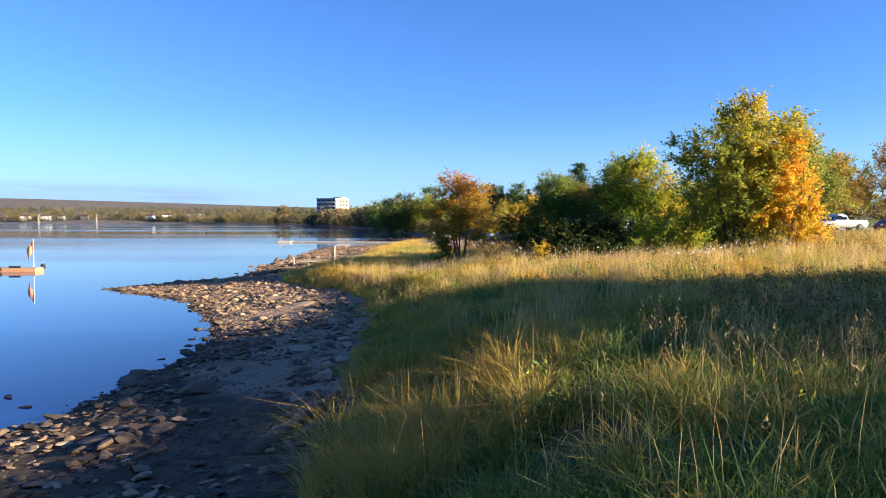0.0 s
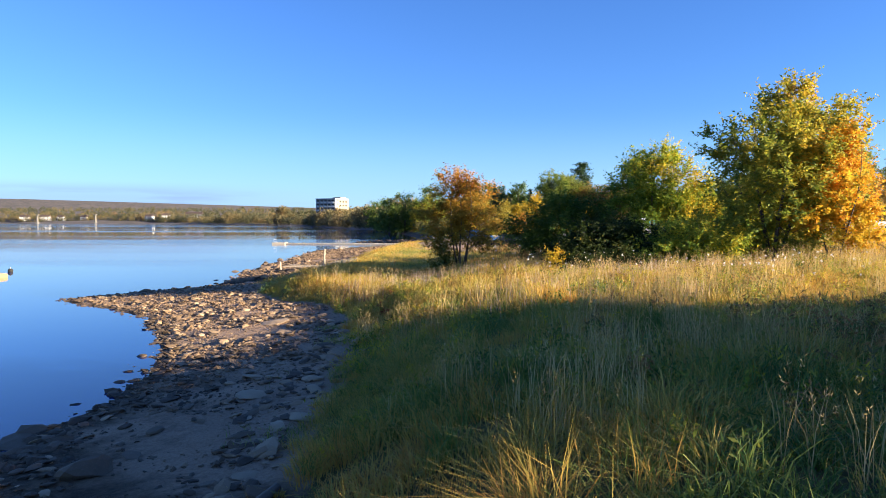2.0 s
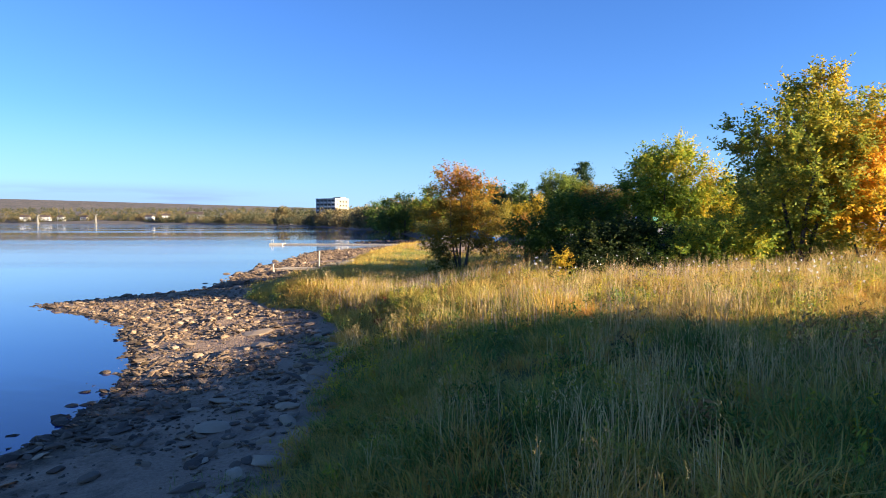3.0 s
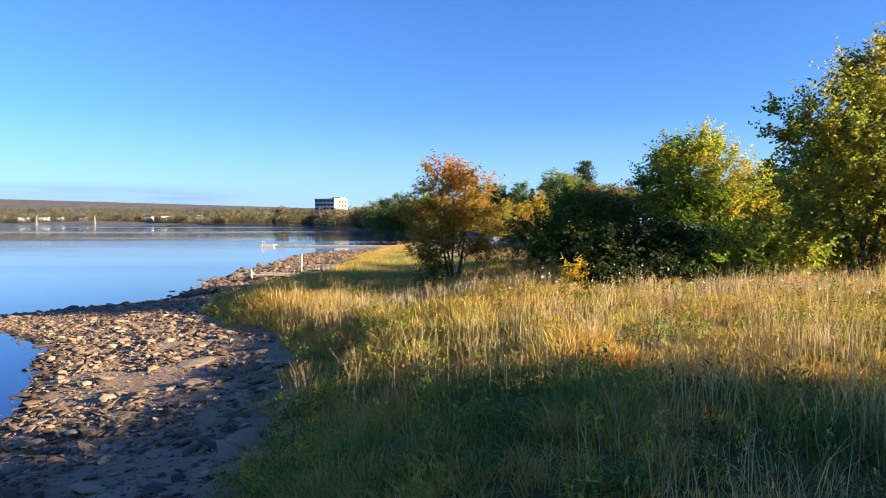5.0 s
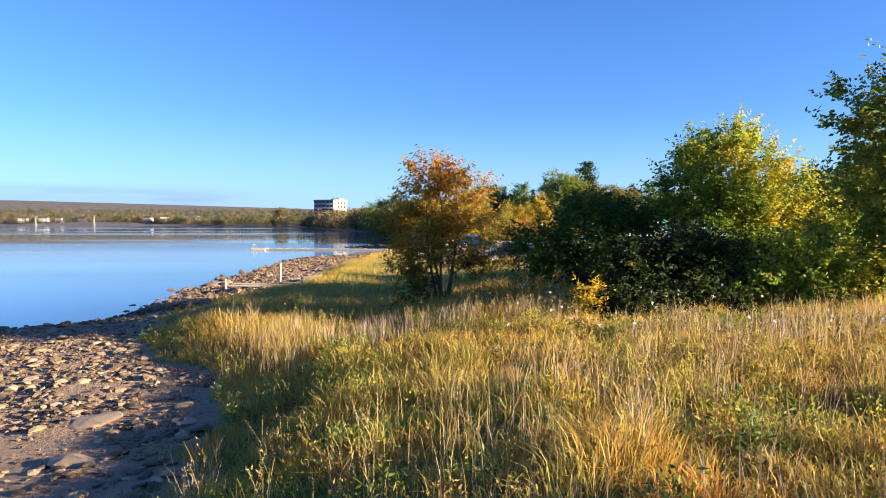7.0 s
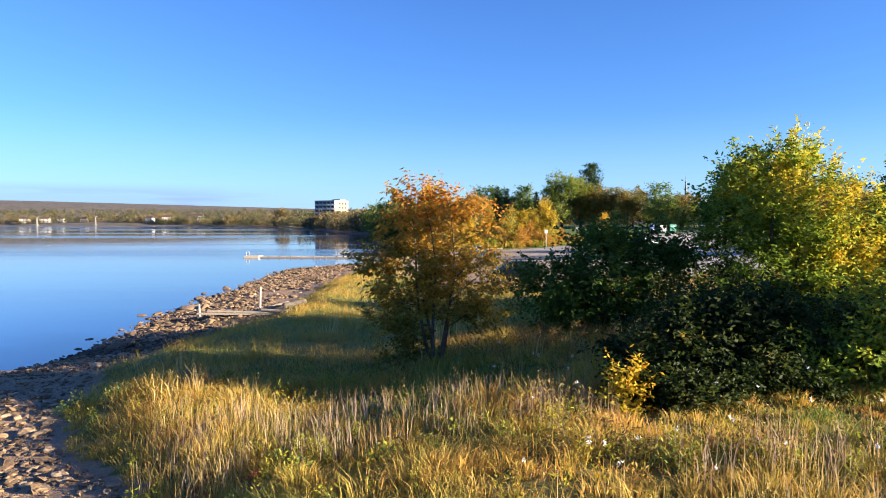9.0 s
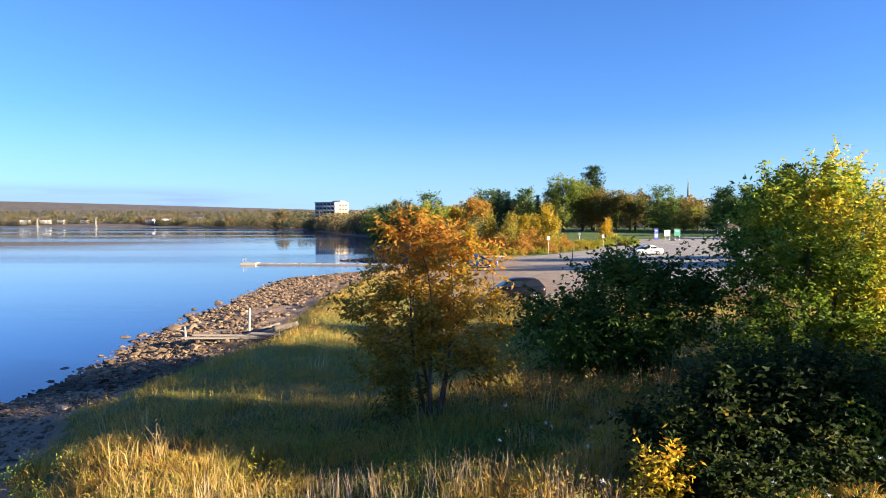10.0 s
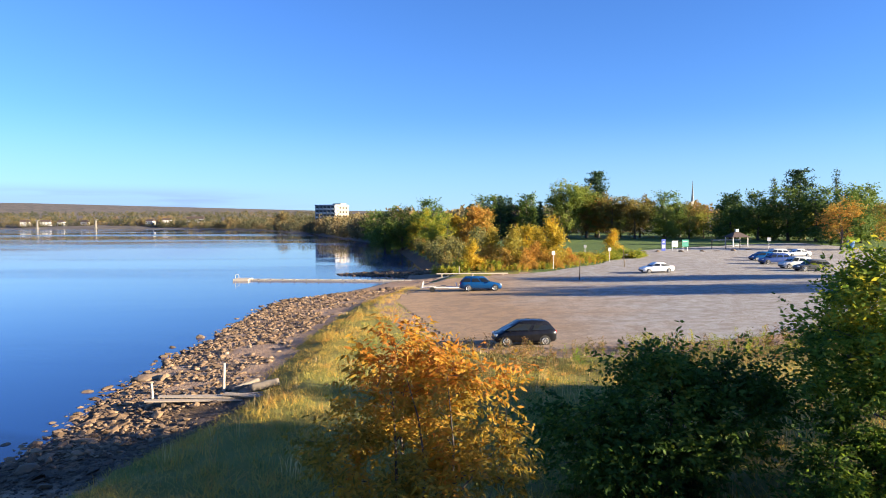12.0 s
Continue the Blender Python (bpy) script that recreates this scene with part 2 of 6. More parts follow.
mat_far = leaf_material("leaf_far_wood", [(0.055, 0.07, 0.045), (0.11, 0.112, 0.062), (0.18, 0.155, 0.08), (0.3, 0.22, 0.095), (0.26, 0.16, 0.095)], patch=0.013, far=True)


def bark_material():
    n = Nodes("bark")
    v = n.scaled(n.coords(), 6, 6, 1.4)
    a = n.noise(3.0, v, 6.0, 0.7)
    p = n.principled(Base_Color=n.ramp(a, [(0.3, (0.035, 0.028, 0.022)), (0.7, (0.13, 0.105, 0.085))]), Roughness=0.9)
    n.put(p.inputs["Normal"], n.bump(a, 0.7, 0.03))
    return n.done(p)


mat_bark = bark_material()


def grass_material(name, colours, patch):
    n = Nodes(name)
    geo = n.add("NewGeometry")
    k = n.maths("ADD", n.maths("MULTIPLY", n.noise(patch, geo.outputs["Position"], 3.0), 2.0), n.maths("MULTIPLY", geo.outputs["Random Per Island"], 0.8))
    k = n.maths("SUBTRACT", k, 0.9, clamp=True)
    col = n.ramp(k, [(i / (len(colours) - 1) * 0.9 + 0.05, c) for i, c in enumerate(colours)])
    p = n.principled(Base_Color=col, Roughness=0.6, Specular_IOR_Level=0.3)
    tr = n.add("BsdfTranslucent")
    n.put(tr.inputs["Color"], col)
    m = n.add("MixShader", Fac=0.35)
    n.t.links.new(p.outputs[0], m.inputs[1])
    n.t.links.new(tr.outputs[0], m.inputs[2])
    return n.done(m)


mat_grass = grass_material("grass_green", [(0.08, 0.14, 0.03), (0.14, 0.21, 0.036), (0.24, 0.27, 0.05), (0.42, 0.34, 0.07)], 0.5)
mat_grass_gold = grass_material("grass_golden", [(0.24, 0.23, 0.05), (0.46, 0.34, 0.065), (0.6, 0.39, 0.075), (0.56, 0.28, 0.06)], 0.45)
mat_hay = grass_material("grass_hay", [(0.32, 0.28, 0.055), (0.52, 0.39, 0.075), (0.62, 0.43, 0.1), (0.5, 0.27, 0.07)], 0.5)
mat_stalk = grass_material("dead_stalks", [(0.3, 0.2, 0.13), (0.44, 0.32, 0.23), (0.56, 0.44, 0.33)], 0.8)
mat_straw = grass_material("grass_straw", [(0.38, 0.25, 0.09), (0.54, 0.38, 0.15), (0.66, 0.5, 0.22)], 0.6)
mat_weed = grass_material("weed_leaves", [(0.09, 0.07, 0.025), (0.15, 0.14, 0.04), (0.26, 0.16, 0.05), (0.34, 0.18, 0.06)], 0.8)

mat_clump_green = grass_material("clump_green", [(0.05, 0.095, 0.02), (0.11, 0.17, 0.03), (0.22, 0.26, 0.04), (0.42, 0.37, 0.05)], 0.6)
mat_clump_gold = grass_material("clump_gold", [(0.16, 0.16, 0.035), (0.34, 0.27, 0.045), (0.46, 0.31, 0.055), (0.4, 0.19, 0.045)], 0.7)
mat_clump_red = grass_material("clump_red", [(0.2, 0.05, 0.03), (0.36, 0.08, 0.05), (0.42, 0.18, 0.06)], 1.0)
mat_fluff = plain("thistle_down", (0.75, 0.72, 0.68), 0.9, 0.0, 0.1, bump=0)


def ground_material():
    """Damp sand and mud on the shore, dry earth under the grass, mown lawn and woodland floor further off."""
    n = Nodes("ground_earth")
    geo = n.add("NewGeometry")
    v = geo.outputs["Position"]
    big, mid, fine = n.noise(0.12, v, 3.0), n.noise(0.9, v, 5.0), n.noise(14.0, v, 6.0, 0.7)
    sand = n.mix(mid, (0.26, 0.17, 0.11), (0.44, 0.305, 0.205))
    sand = n.mix(n.ramp(fine, [(0.4, 0.0), (0.75, 0.7)]), sand, (0.14, 0.095, 0.06))
    clod = n.noise(3.2, v, 6.0, 0.7)
    mud = n.mix(n.ramp(clod, [(0.36, 0.0), (0.64, 1.0)]), (0.045, 0.03, 0.018), (0.22, 0.145, 0.085))
    mud = n.mix(n.ramp(n.noise(0.8, v, 5.0, 0.6), [(0.4, 0.0), (0.6, 0.7)]), mud, (0.075, 0.052, 0.035))
    mud = n.mix(n.ramp(fine, [(0.45, 0.0), (0.7, 0.7)]), mud, (0.03, 0.026, 0.018))
    # mask for wet mud, and for shade painted as mud further along the bank
    damp_shade = n.add("Attribute")
    damp_shade.attribute_name = "damp_shade"
    wet = n.maths("ADD", damp_shade.outputs["Fac"], n.maths("MULTIPLY", n.maths("SUBTRACT", n.noise(0.5, v, 5.0, 0.65), 0.5), 1.6), clamp=True)
    sand = n.mix(n.ramp(wet, [(0.35, 0.0), (0.65, 1.0)]), sand, mud)
    soil = n.mix(mid, (0.04, 0.04, 0.015), (0.12, 0.1, 0.04))
    turf = n.add("Attribute")
    turf.attribute_name = "turf"
    sward = n.mix(n.noise(1.6, v, 5.0, 0.65), (0.12, 0.14, 0.03), (0.3, 0.24, 0.06))
    soil = n.mix(turf.outputs["Fac"], soil, sward)
    lawn = n.mix(n.noise(0.5, v, 4.0), (0.06, 0.11, 0.025), (0.13, 0.17, 0.045))
    wood = n.mix(n.ramp(n.noise(0.03, v, 8.0, 0.8), [(0.35, 0.0), (0.65, 1.0)]), (0.07, 0.068, 0.06), (0.19, 0.155, 0.125))
    mask = n.add("Attribute")
    mask.attribute_name = "cover"
    sep = n.add("SeparateColor")
    n.put(sep.inputs[0], mask.outputs["Color"])
    edge = n.maths("ADD", sep.outputs[0], n.maths("MULTIPLY", n.maths("SUBTRACT", mid, 0.5), 0.5), clamp=True)
    col = n.mix(n.ramp(edge, [(0.4, 0.0), (0.6, 1.0)]), soil, sand)
    col = n.mix(sep.outputs[1], col, lawn)
    col = n.mix(sep.outputs[2], col, wood)
    p = n.principled(Base_Color=col, Roughness=0.92, Specular_IOR_Level=0.2)
    n.put(p.inputs["Normal"], n.bump(n.maths("ADD", n.maths("MULTIPLY", fine, 0.8), n.maths("ADD", n.maths("MULTIPLY", mid, 1.2), n.maths("MULTIPLY", n.noise(4.0, v, 5.0, 0.6), 1.3))), 0.8, 0.09))
    return n.done(p)


mat_ground = ground_material()


def gravel_material():
    n = Nodes("lot_gravel")
    v = n.add("NewGeometry").outputs["Position"]
    big, mid, fine = n.noise(0.06, v, 4.0), n.noise(0.5, v, 4.0), n.noise(9.0, v, 6.0, 0.75)
    grey = n.mix(mid, (0.33, 0.322, 0.305), (0.44, 0.427, 0.405))
    xyz = n.add("SeparateXYZ")
    n.put(xyz.inputs[0], v)
    shoreward = n.maths("ADD", n.maths("MULTIPLY", n.maths("SUBTRACT", 19.0, xyz.outputs[0]), 0.085), n.maths("MULTIPLY", n.maths("SUBTRACT", n.noise(0.13, v, 6.0, 0.65), 0.5), 2.2), clamp=True)
    col = n.mix(n.maths("MULTIPLY", shoreward, 0.92), grey, n.mix(big, (0.33, 0.19, 0.09), (0.44, 0.285, 0.15)))
    col = n.mix(n.ramp(fine, [(0.34, 0.8), (0.56, 0.0)]), col, (0.17, 0.145, 0.115))
    col = n.mix(n.ramp(n.noise(2.3, v, 6.0, 0.8), [(0.56, 0.0), (0.72, 0.35)]), col, (0.38, 0.31, 0.24))
    col = n.mix(n.ramp(n.noise(0.8, v, 7.0, 0.72), [(0.42, 0.55), (0.56, 0.0)]), col, (0.19, 0.145, 0.1))
    litter = n.maths("MULTIPLY", n.ramp(n.noise(5.0, v, 2.0), [(0.62, 0.0), (0.66, 1.0)]), n.ramp(n.noise(0.22, v, 3.0), [(0.46, 0.0), (0.56, 0.9)]))
    col = n.mix(litter, col, (0.2, 0.11, 0.05))
    p = n.principled(Base_Color=col, Roughness=0.9, Specular_IOR_Level=0.2)
    n.put(p.inputs["Normal"], n.bump(fine, 0.5, 0.03))
    return n.done(p)


mat_gravel = gravel_material()


def stone_material(name, shades):
    n = Nodes(name)
    v = n.coords()
    geo = n.add("NewGeometry")
    a, f = n.noise(2.2, v, 5.0), n.noise(22.0, v, 5.0, 0.7)
    tint = n.maths("ADD", n.maths("MULTIPLY", geo.outputs["Random Per Island"], 0.6), n.maths("MULTIPLY", n.add("ObjectInfo").outputs["Random"], 0.4))
    base = n.ramp(tint, [(0.1, shades[0]), (0.4, shades[1]), (0.7, shades[2]), (0.95, shades[3])])
    col = n.mix(n.maths("MULTIPLY", a, 0.6), base, tuple(c * 0.45 for c in shades[1]))
    col = n.mix(n.ramp(f, [(0.55, 0.0), (0.75, 0.4)]), col, tuple(c * 1.15 for c in shades[3]))
    p = n.principled(Base_Color=col, Roughness=0.8, Specular_IOR_Level=0.3)
    n.put(p.inputs["Normal"], n.bump(n.maths("ADD", a, n.maths("MULTIPLY", f, 0.3)), 0.5, 0.04))
    return n.done(p)


mat_stone = stone_material("shore_stone", [(0.09, 0.057, 0.034), (0.22, 0.145, 0.085), (0.37, 0.25, 0.15), (0.47, 0.345, 0.225)])
mat_stone_dark = stone_material("wet_stone", [(0.035, 0.026, 0.018), (0.08, 0.056, 0.038), (0.135, 0.094, 0.062), (0.21, 0.15, 0.1)])


def water_material():
    """Still river water: glassy stretches, and long bands that a breath of wind has ruffled."""
    n = Nodes("river_water")
    v = n.add("NewGeometry").outputs["Position"]
    fine = n.noise(2.2, n.scaled(v, 0.7, 1.0, 1), 3.0)
    swell = n.noise(0.3, n.scaled(v, 0.35, 1.0, 1), 2.0)
    bands = n.noise(0.011, n.scaled(v, 0.16, 1.0, 1), 4.0, 0.6)
    ruffle = n.ramp(bands, [(0.46, 0.03), (0.6, 1.0)])
    h = n.maths("MULTIPLY", n.maths("ADD", fine, n.maths("MULTIPLY", swell, 1.6)), n.maths("ADD", ruffle, 0.1))
    rough = n.maths("ADD", n.maths("MULTIPLY", ruffle, 0.1), 0.025)
    p = n.principled(Base_Color=(0.006, 0.027, 0.13), Roughness=rough, IOR=1.333, Specular_IOR_Level=0.5)
    n.put(p.inputs["Normal"], n.bump(h, 0.1, 0.12))
    return n.done(p)


mat_water = water_material()


def glass_material():
    n = Nodes("window_glass")
    p = n.principled(Base_Color=(0.012, 0.015, 0.018), Roughness=0.06, Specular_IOR_Level=0.4)
    return n.done(p)


mat_glass = glass_material()
mat_rubber = plain("tyre_rubber", (0.02, 0.02, 0.02), 0.85)
mat_rim = plain("rim_alloy", (0.6, 0.6, 0.6), 0.35, 0.8, 0.15)
mat_trim = plain("black_trim", (0.025, 0.025, 0.025), 0.6)
mat_lamp = plain("lamp_clear", (0.75, 0.76, 0.78), 0.15, 0.3, 0.05, bump=0)
mat_lamp_red = plain("lamp_red", (0.45, 0.02, 0.02), 0.2, 0.0, 0.1, bump=0)
mat_house_wall = plain("house_wall", (0.62, 0.6, 0.56), 0.8, 0.0, 0.15)
mat_white = plain("white_paint", (0.78, 0.77, 0.74), 0.55, 0.0, 0.12)
mat_concrete = plain("pale_concrete", (0.38, 0.35, 0.3), 0.85, 0.0, 0.25, 0.5)
mat_side = plain("beige_render", (0.31, 0.26, 0.2), 0.85, 0.0, 0.2, 0.3)
mat_render = plain("grey_render", (0.33, 0.33, 0.35), 0.85, 0.0, 0.2, 0.5)
mat_wood_grey = plain("weathered_wood", (0.34, 0.28, 0.22), 0.85, 0.0, 0.35, 4.0, 0.4)
mat_wood_old = plain("driftwood", (0.2, 0.165, 0.13), 0.85, 0.0, 0.45, 5.0, 0.5)
mat_wood_pale = plain("pale_wood", (0.5, 0.43, 0.34), 0.8, 0.0, 0.25, 4.0, 0.3)
mat_wood_dark = plain("wet_wood", (0.12, 0.085, 0.06), 0.8, 0.0, 0.35, 4.0, 0.4)
mat_steel = plain("galvanised_steel", (0.5, 0.5, 0.5), 0.45, 0.7, 0.2)
mat_green_sign = plain("green_sign", (0.12, 0.42, 0.3), 0.5)
mat_blue_sign = plain("blue_banner", (0.12, 0.16, 0.55), 0.5)
mat_blue_plastic = plain("blue_plastic", (0.12, 0.3, 0.5), 0.5)
mat_orange_plastic = plain("orange_float", (0.55, 0.27, 0.13), 0.5)
mat_flag = plain("flag_cloth", (0.78, 0.3, 0.14), 0.8)
mat_jetty = plain("jetty_plastic", (0.46, 0.4, 0.31), 0.6, 0.0, 0.2, 2.0)
mat_pale_stone = plain("pale_stone", (0.2, 0.185, 0.16), 0.85, 0.0, 0.3, 0.5)
mat_slate = plain("spire_slate", (0.2, 0.2, 0.2), 0.7)
mat_roof = plain("roof_shingle", (0.08, 0.055, 0.05), 0.9)
mat_brick = plain("house_brick", (0.25, 0.13, 0.1), 0.85)


# ---- the lie of the land ----
SHORE_Y = [-60, 14, 15.5, 18, 20, 22, 24, 25.7, 30, 33, 35.6, 37.5, 40, 42, 44, 45.2, 46.3, 47.3, 48.4, 50, 54.5, 57.3, 62.4, 70.6, 85, 108, 114, 121, 138, 146, 150, 153, 156, 159, 163, 182, 230, 287, 347, 422, 672, 1034, 1300, 1522, 1750, 1900]
SHORE_X = [-12, -9.0, -8.6, -8.4, -8.6, -8.0, -8.5, -8.8, -10.1, -11.5, -13.1, -13.9, -16.5, -19, -21.6, -22.0, -21.2, -19.6, -18.0, -16.4, -15.6, -15.6, -16.2, -17.3, -17.8, -19, -18.5, -13.1, -7.8, -5, -7, -18, -19, -9, -3, -5.5, -11.5, -19, -30, -54, -127, -274, -450, -640, -1300, -4800]
EDGE_Y = [-60, 8.6, 14, 20.4, 24, 29, 32.5, 35, 37, 39, 41, 43.5, 46.6, 50, 54, 58.7, 62, 65, 77, 92, 98, 106, 115, 125, 138, 150, 163, 182, 287, 5000]
EDGE_X = [-1.0, -1.7, -2.2, -2.5, -2.7, -3.3, -3.9, -4.8, -6.5, -8.6, -9.8, -10.4, -11.2, -10.9, -10.2, -8.8, -8.5, -8.8, -9.3, -9.0, -8.5, -7.6, -5.5, -2.5, 1, 3, 3, -2.7, -14, -14]


def shore_x(y):
    return np.interp(y, SHORE_Y, SHORE_X) + 0.5 * (value_noise(y, 0 * y, 1.6, 3) - 0.5)


def edge_x(y):
    y = np.asarray(y, float)
    e = np.interp(y, EDGE_Y, EDGE_X) + 0.7 * (value_noise(y, 0 * y, 1.3, 4) - 0.5)
    return np.where(y > 182, np.interp(y, SHORE_Y, SHORE_X) + 2.8, e)


def upland(x, y):
    slope = np.interp(y, [80, 120], [0.042, 0.026])
    z = 1.45 + slope * np.clip(x, 0, 45) + 0.014 * np.clip(y - 150, 0, 150) * np.clip((x + 5) / 20, 0, 1)
    z = z + 0.012 * np.clip(y - 300, 0, 900) * np.clip((x - np.interp(y, SHORE_Y, SHORE_X) - 20) / 250, 0, 1)
    z = z + 3 * np.clip((y - 1250) / 200, 0, 1) * np.clip((x - np.interp(y, SHORE_Y, SHORE_X) - 12) / 50, 0, 1)
    ridge = np.interp(x, [-4500, -2600, -700, 600, 4500], [92, 98, 40, 30, 40])
    z = z + ridge * np.exp(-((y - 3900) / 520.0) ** 2) + 26 * np.clip((y - 1800) / 500.0, 0, 1)
    return z


def swell(x, y):
    """The low rise of the meadow above the bank, from the near end to the rowan."""
    k = np.clip((np.asarray(x, float) + 2.2) / 5.5, 0, 1)
    return 0.6 * k * k * (3 - 2 * k) * np.interp(y, [48, 64], [1, 0])


def height(x, y):
    """The ground's height: river bed, stony shore, bank and meadow."""
    x, y = np.asarray(x, float), np.asarray(y, float)
    s, e = shore_x(y), edge_x(y)
    u = np.clip((x - s) / np.maximum(e - s, 0.5), 0, 1)
    even = (1 - 0.93 * np.clip((y - 64) / 6, 0, 1) * np.clip((x - e) / 3, 0, 1)) * np.clip(u * 5, 0, 1)
    shore = 0.7 * u ** 0.9 + 0.16 * (value_noise(x, y, 1.7, 5) - 0.5) * even + 0.1 * (value_noise(x, y, 0.7, 6) - 0.5) * even
    bank = np.clip((x - e) / 3.5, 0, 1)
    bank = bank * bank * (3 - 2 * bank)
    rough = np.where(y < 66, 0.22, np.interp(y, [66, 72], [0.22, 0.03]))
    up = upland(x, y) + swell(x, y) + rough * (value_noise(x, y, 4.5, 8) - 0.5)
    z = shore + (up - 0.7) * bank
    return np.where(x < s, np.maximum(-0.16 * (s - x), -1.6), z)


def ground_z(x, y):
    return float(height(np.array([x]), np.array([y]))[0])


def stretched(lo, hi, step, far_lo, far_hi, grow=1.18):
    """Grid lines: even between lo and hi, wider and wider outside."""
    mid = list(np.arange(lo, hi, step))
    up, d = [], step
    while (up[-1] if up else mid[-1]) < far_hi:
        d *= grow
        up.append((up[-1] if up else mid[-1]) + d)
    down, d = [], step
    while (down[-1] if down else mid[0]) > far_lo:
        d *= grow
        down.append((down[-1] if down else mid[0]) - d)
    return np.array(down[::-1] + mid + up)


def sheet(name, gx, gy, zfun, mat, label, kind="structure", keep=None, category=""):
    xx, yy = np.meshgrid(gx, gy)
    v = np.stack([xx.ravel(), yy.ravel(), zfun(xx.ravel(), yy.ravel())], 1)
    nx, ny = len(gx), len(gy)
    i = (np.arange(ny - 1)[:, None] * nx + np.arange(nx - 1)[None, :]).ravel()
    f = np.stack([i, i + 1, i + nx + 1, i + nx], 1)
    if keep is not None:
        c = v[f].mean(1)
        f = f[keep(c[:, 0], c[:, 1])]
        used, inv = np.unique(f, return_inverse=True)
        v, f = v[used], inv.reshape(f.shape)
    ob = new(name, mesh_np(name, v, f, mat, True))
    return tagged(ob, label, category, kind=kind), v


def in_lot(x, y):
    """The gravel lot and the ramp that runs down from it to the jetty."""
    w = 1.2 * (value_noise(x, y, 3.0, 11) - 0.5)
    near = np.interp(x, [-4, 2, 8, 20, 28, 40, 90], [99, 74, 70, 70.5, 76, 78, 74])
    far = np.interp(x, [-4, 2, 16, 28, 41, 74, 100], [112, 124, 133, 148, 178, 204, 215])
    return (y > near + w) & (y < far + w) & (x > np.interp(y, [70, 99, 112, 140], [2, -4.5, -2, 0]) + w) & (x < 95)


def lot_z(x, y):
    return height(x, y) + 0.03 + 0.0022 * np.clip(y - 104, 0, 70)


gx = stretched(-26, 34, 0.4, -4700, 4700)
gy = stretched(2, 112, 0.45, -70, 4700, 1.12)
ground, gv = sheet("ground", gx, gy, height, mat_ground, "brown stony river shore rising to a rough meadow", category="ground")
cover = np.zeros((len(gv), 4), np.float32)
gs, ge = shore_x(gv[:, 1]), edge_x(gv[:, 1])
verge = np.zeros(len(gv), bool)
for k in range(12):
    a, d = k * math.pi / 6, 1.0 + 1.6 * (k % 2)
    verge |= in_lot(gv[:, 0] + d * math.cos(a), gv[:, 1] + d * math.sin(a))
cover[:, 0] = (gv[:, 0] < ge + 0.4) | (verge & (gv[:, 0] < 34) & (gv[:, 1] < 135))
cover[:, 1] = np.clip((gv[:, 1] - 128) / 6, 0, 1) * (gv[:, 0] > ge + 14) * (gv[:, 1] < 330)
cover[:, 2] = np.clip((gv[:, 1] - 330) / 60, 0, 1)
cover[:, 3] = 1
attr = ground.data.color_attributes.new("cover", "FLOAT_COLOR", "POINT")
attr.data.foreach_set("color", cover.ravel())


def damp_and_shade(x, y):
    """Dark wet mud near the water and along the near shore, with shade painted in further off; dry pale sand on the
    spit and under the bank.
    """
    u = np.clip((x - shore_x(y)) / np.maximum(edge_x(y) - shore_x(y), 0.5), 0, 1)
    near = np.interp(y, [12, 17, 28, 34], [1.0, 0.7, 0.3, 0.0])
    # the y 50-66 band and all past y 160 paint shade into the ground
    return np.clip(near * np.clip(1.25 - 1.1 * u, 0, 1) + 0.9 * (u < 0.06) + 0.75 * np.interp(y, [50, 53, 62, 66], [0, 1, 1, 0]) + np.interp(y, [11, 16], [1, 0]) + (y > 160), 0, 1)


sward = ground.data.attributes.new("turf", "FLOAT", "POINT")
sward.data.foreach_set("value", np.interp(gv[:, 1], [14, 26, 44, 52], [0.1, 0.55, 0.55, 1.0]).astype(np.float32))
wet = ground.data.attributes.new("damp_shade", "FLOAT", "POINT")
wet.data.foreach_set("value", damp_and_shade(gv[:, 0], gv[:, 1]).astype(np.float32))

water, _ = sheet("water", stretched(-60, 20, 20, -4700, 400, 1.5), stretched(0, 200, 20, -70, 2600, 1.5), lambda x, y: 0 * x, mat_water, "calm blue river reflecting the clear sky", category="river")
sheet("parking_lot", np.concatenate([np.arange(-6, 30, 0.3), np.arange(30, 97, 0.8)]), np.concatenate([np.arange(66, 84, 0.25), np.arange(84, 136, 0.4), np.arange(136, 222, 0.8)]), lot_z, mat_gravel, "dusty grey gravel parking lot with leaf litter", keep=in_lot, category="parking lot")


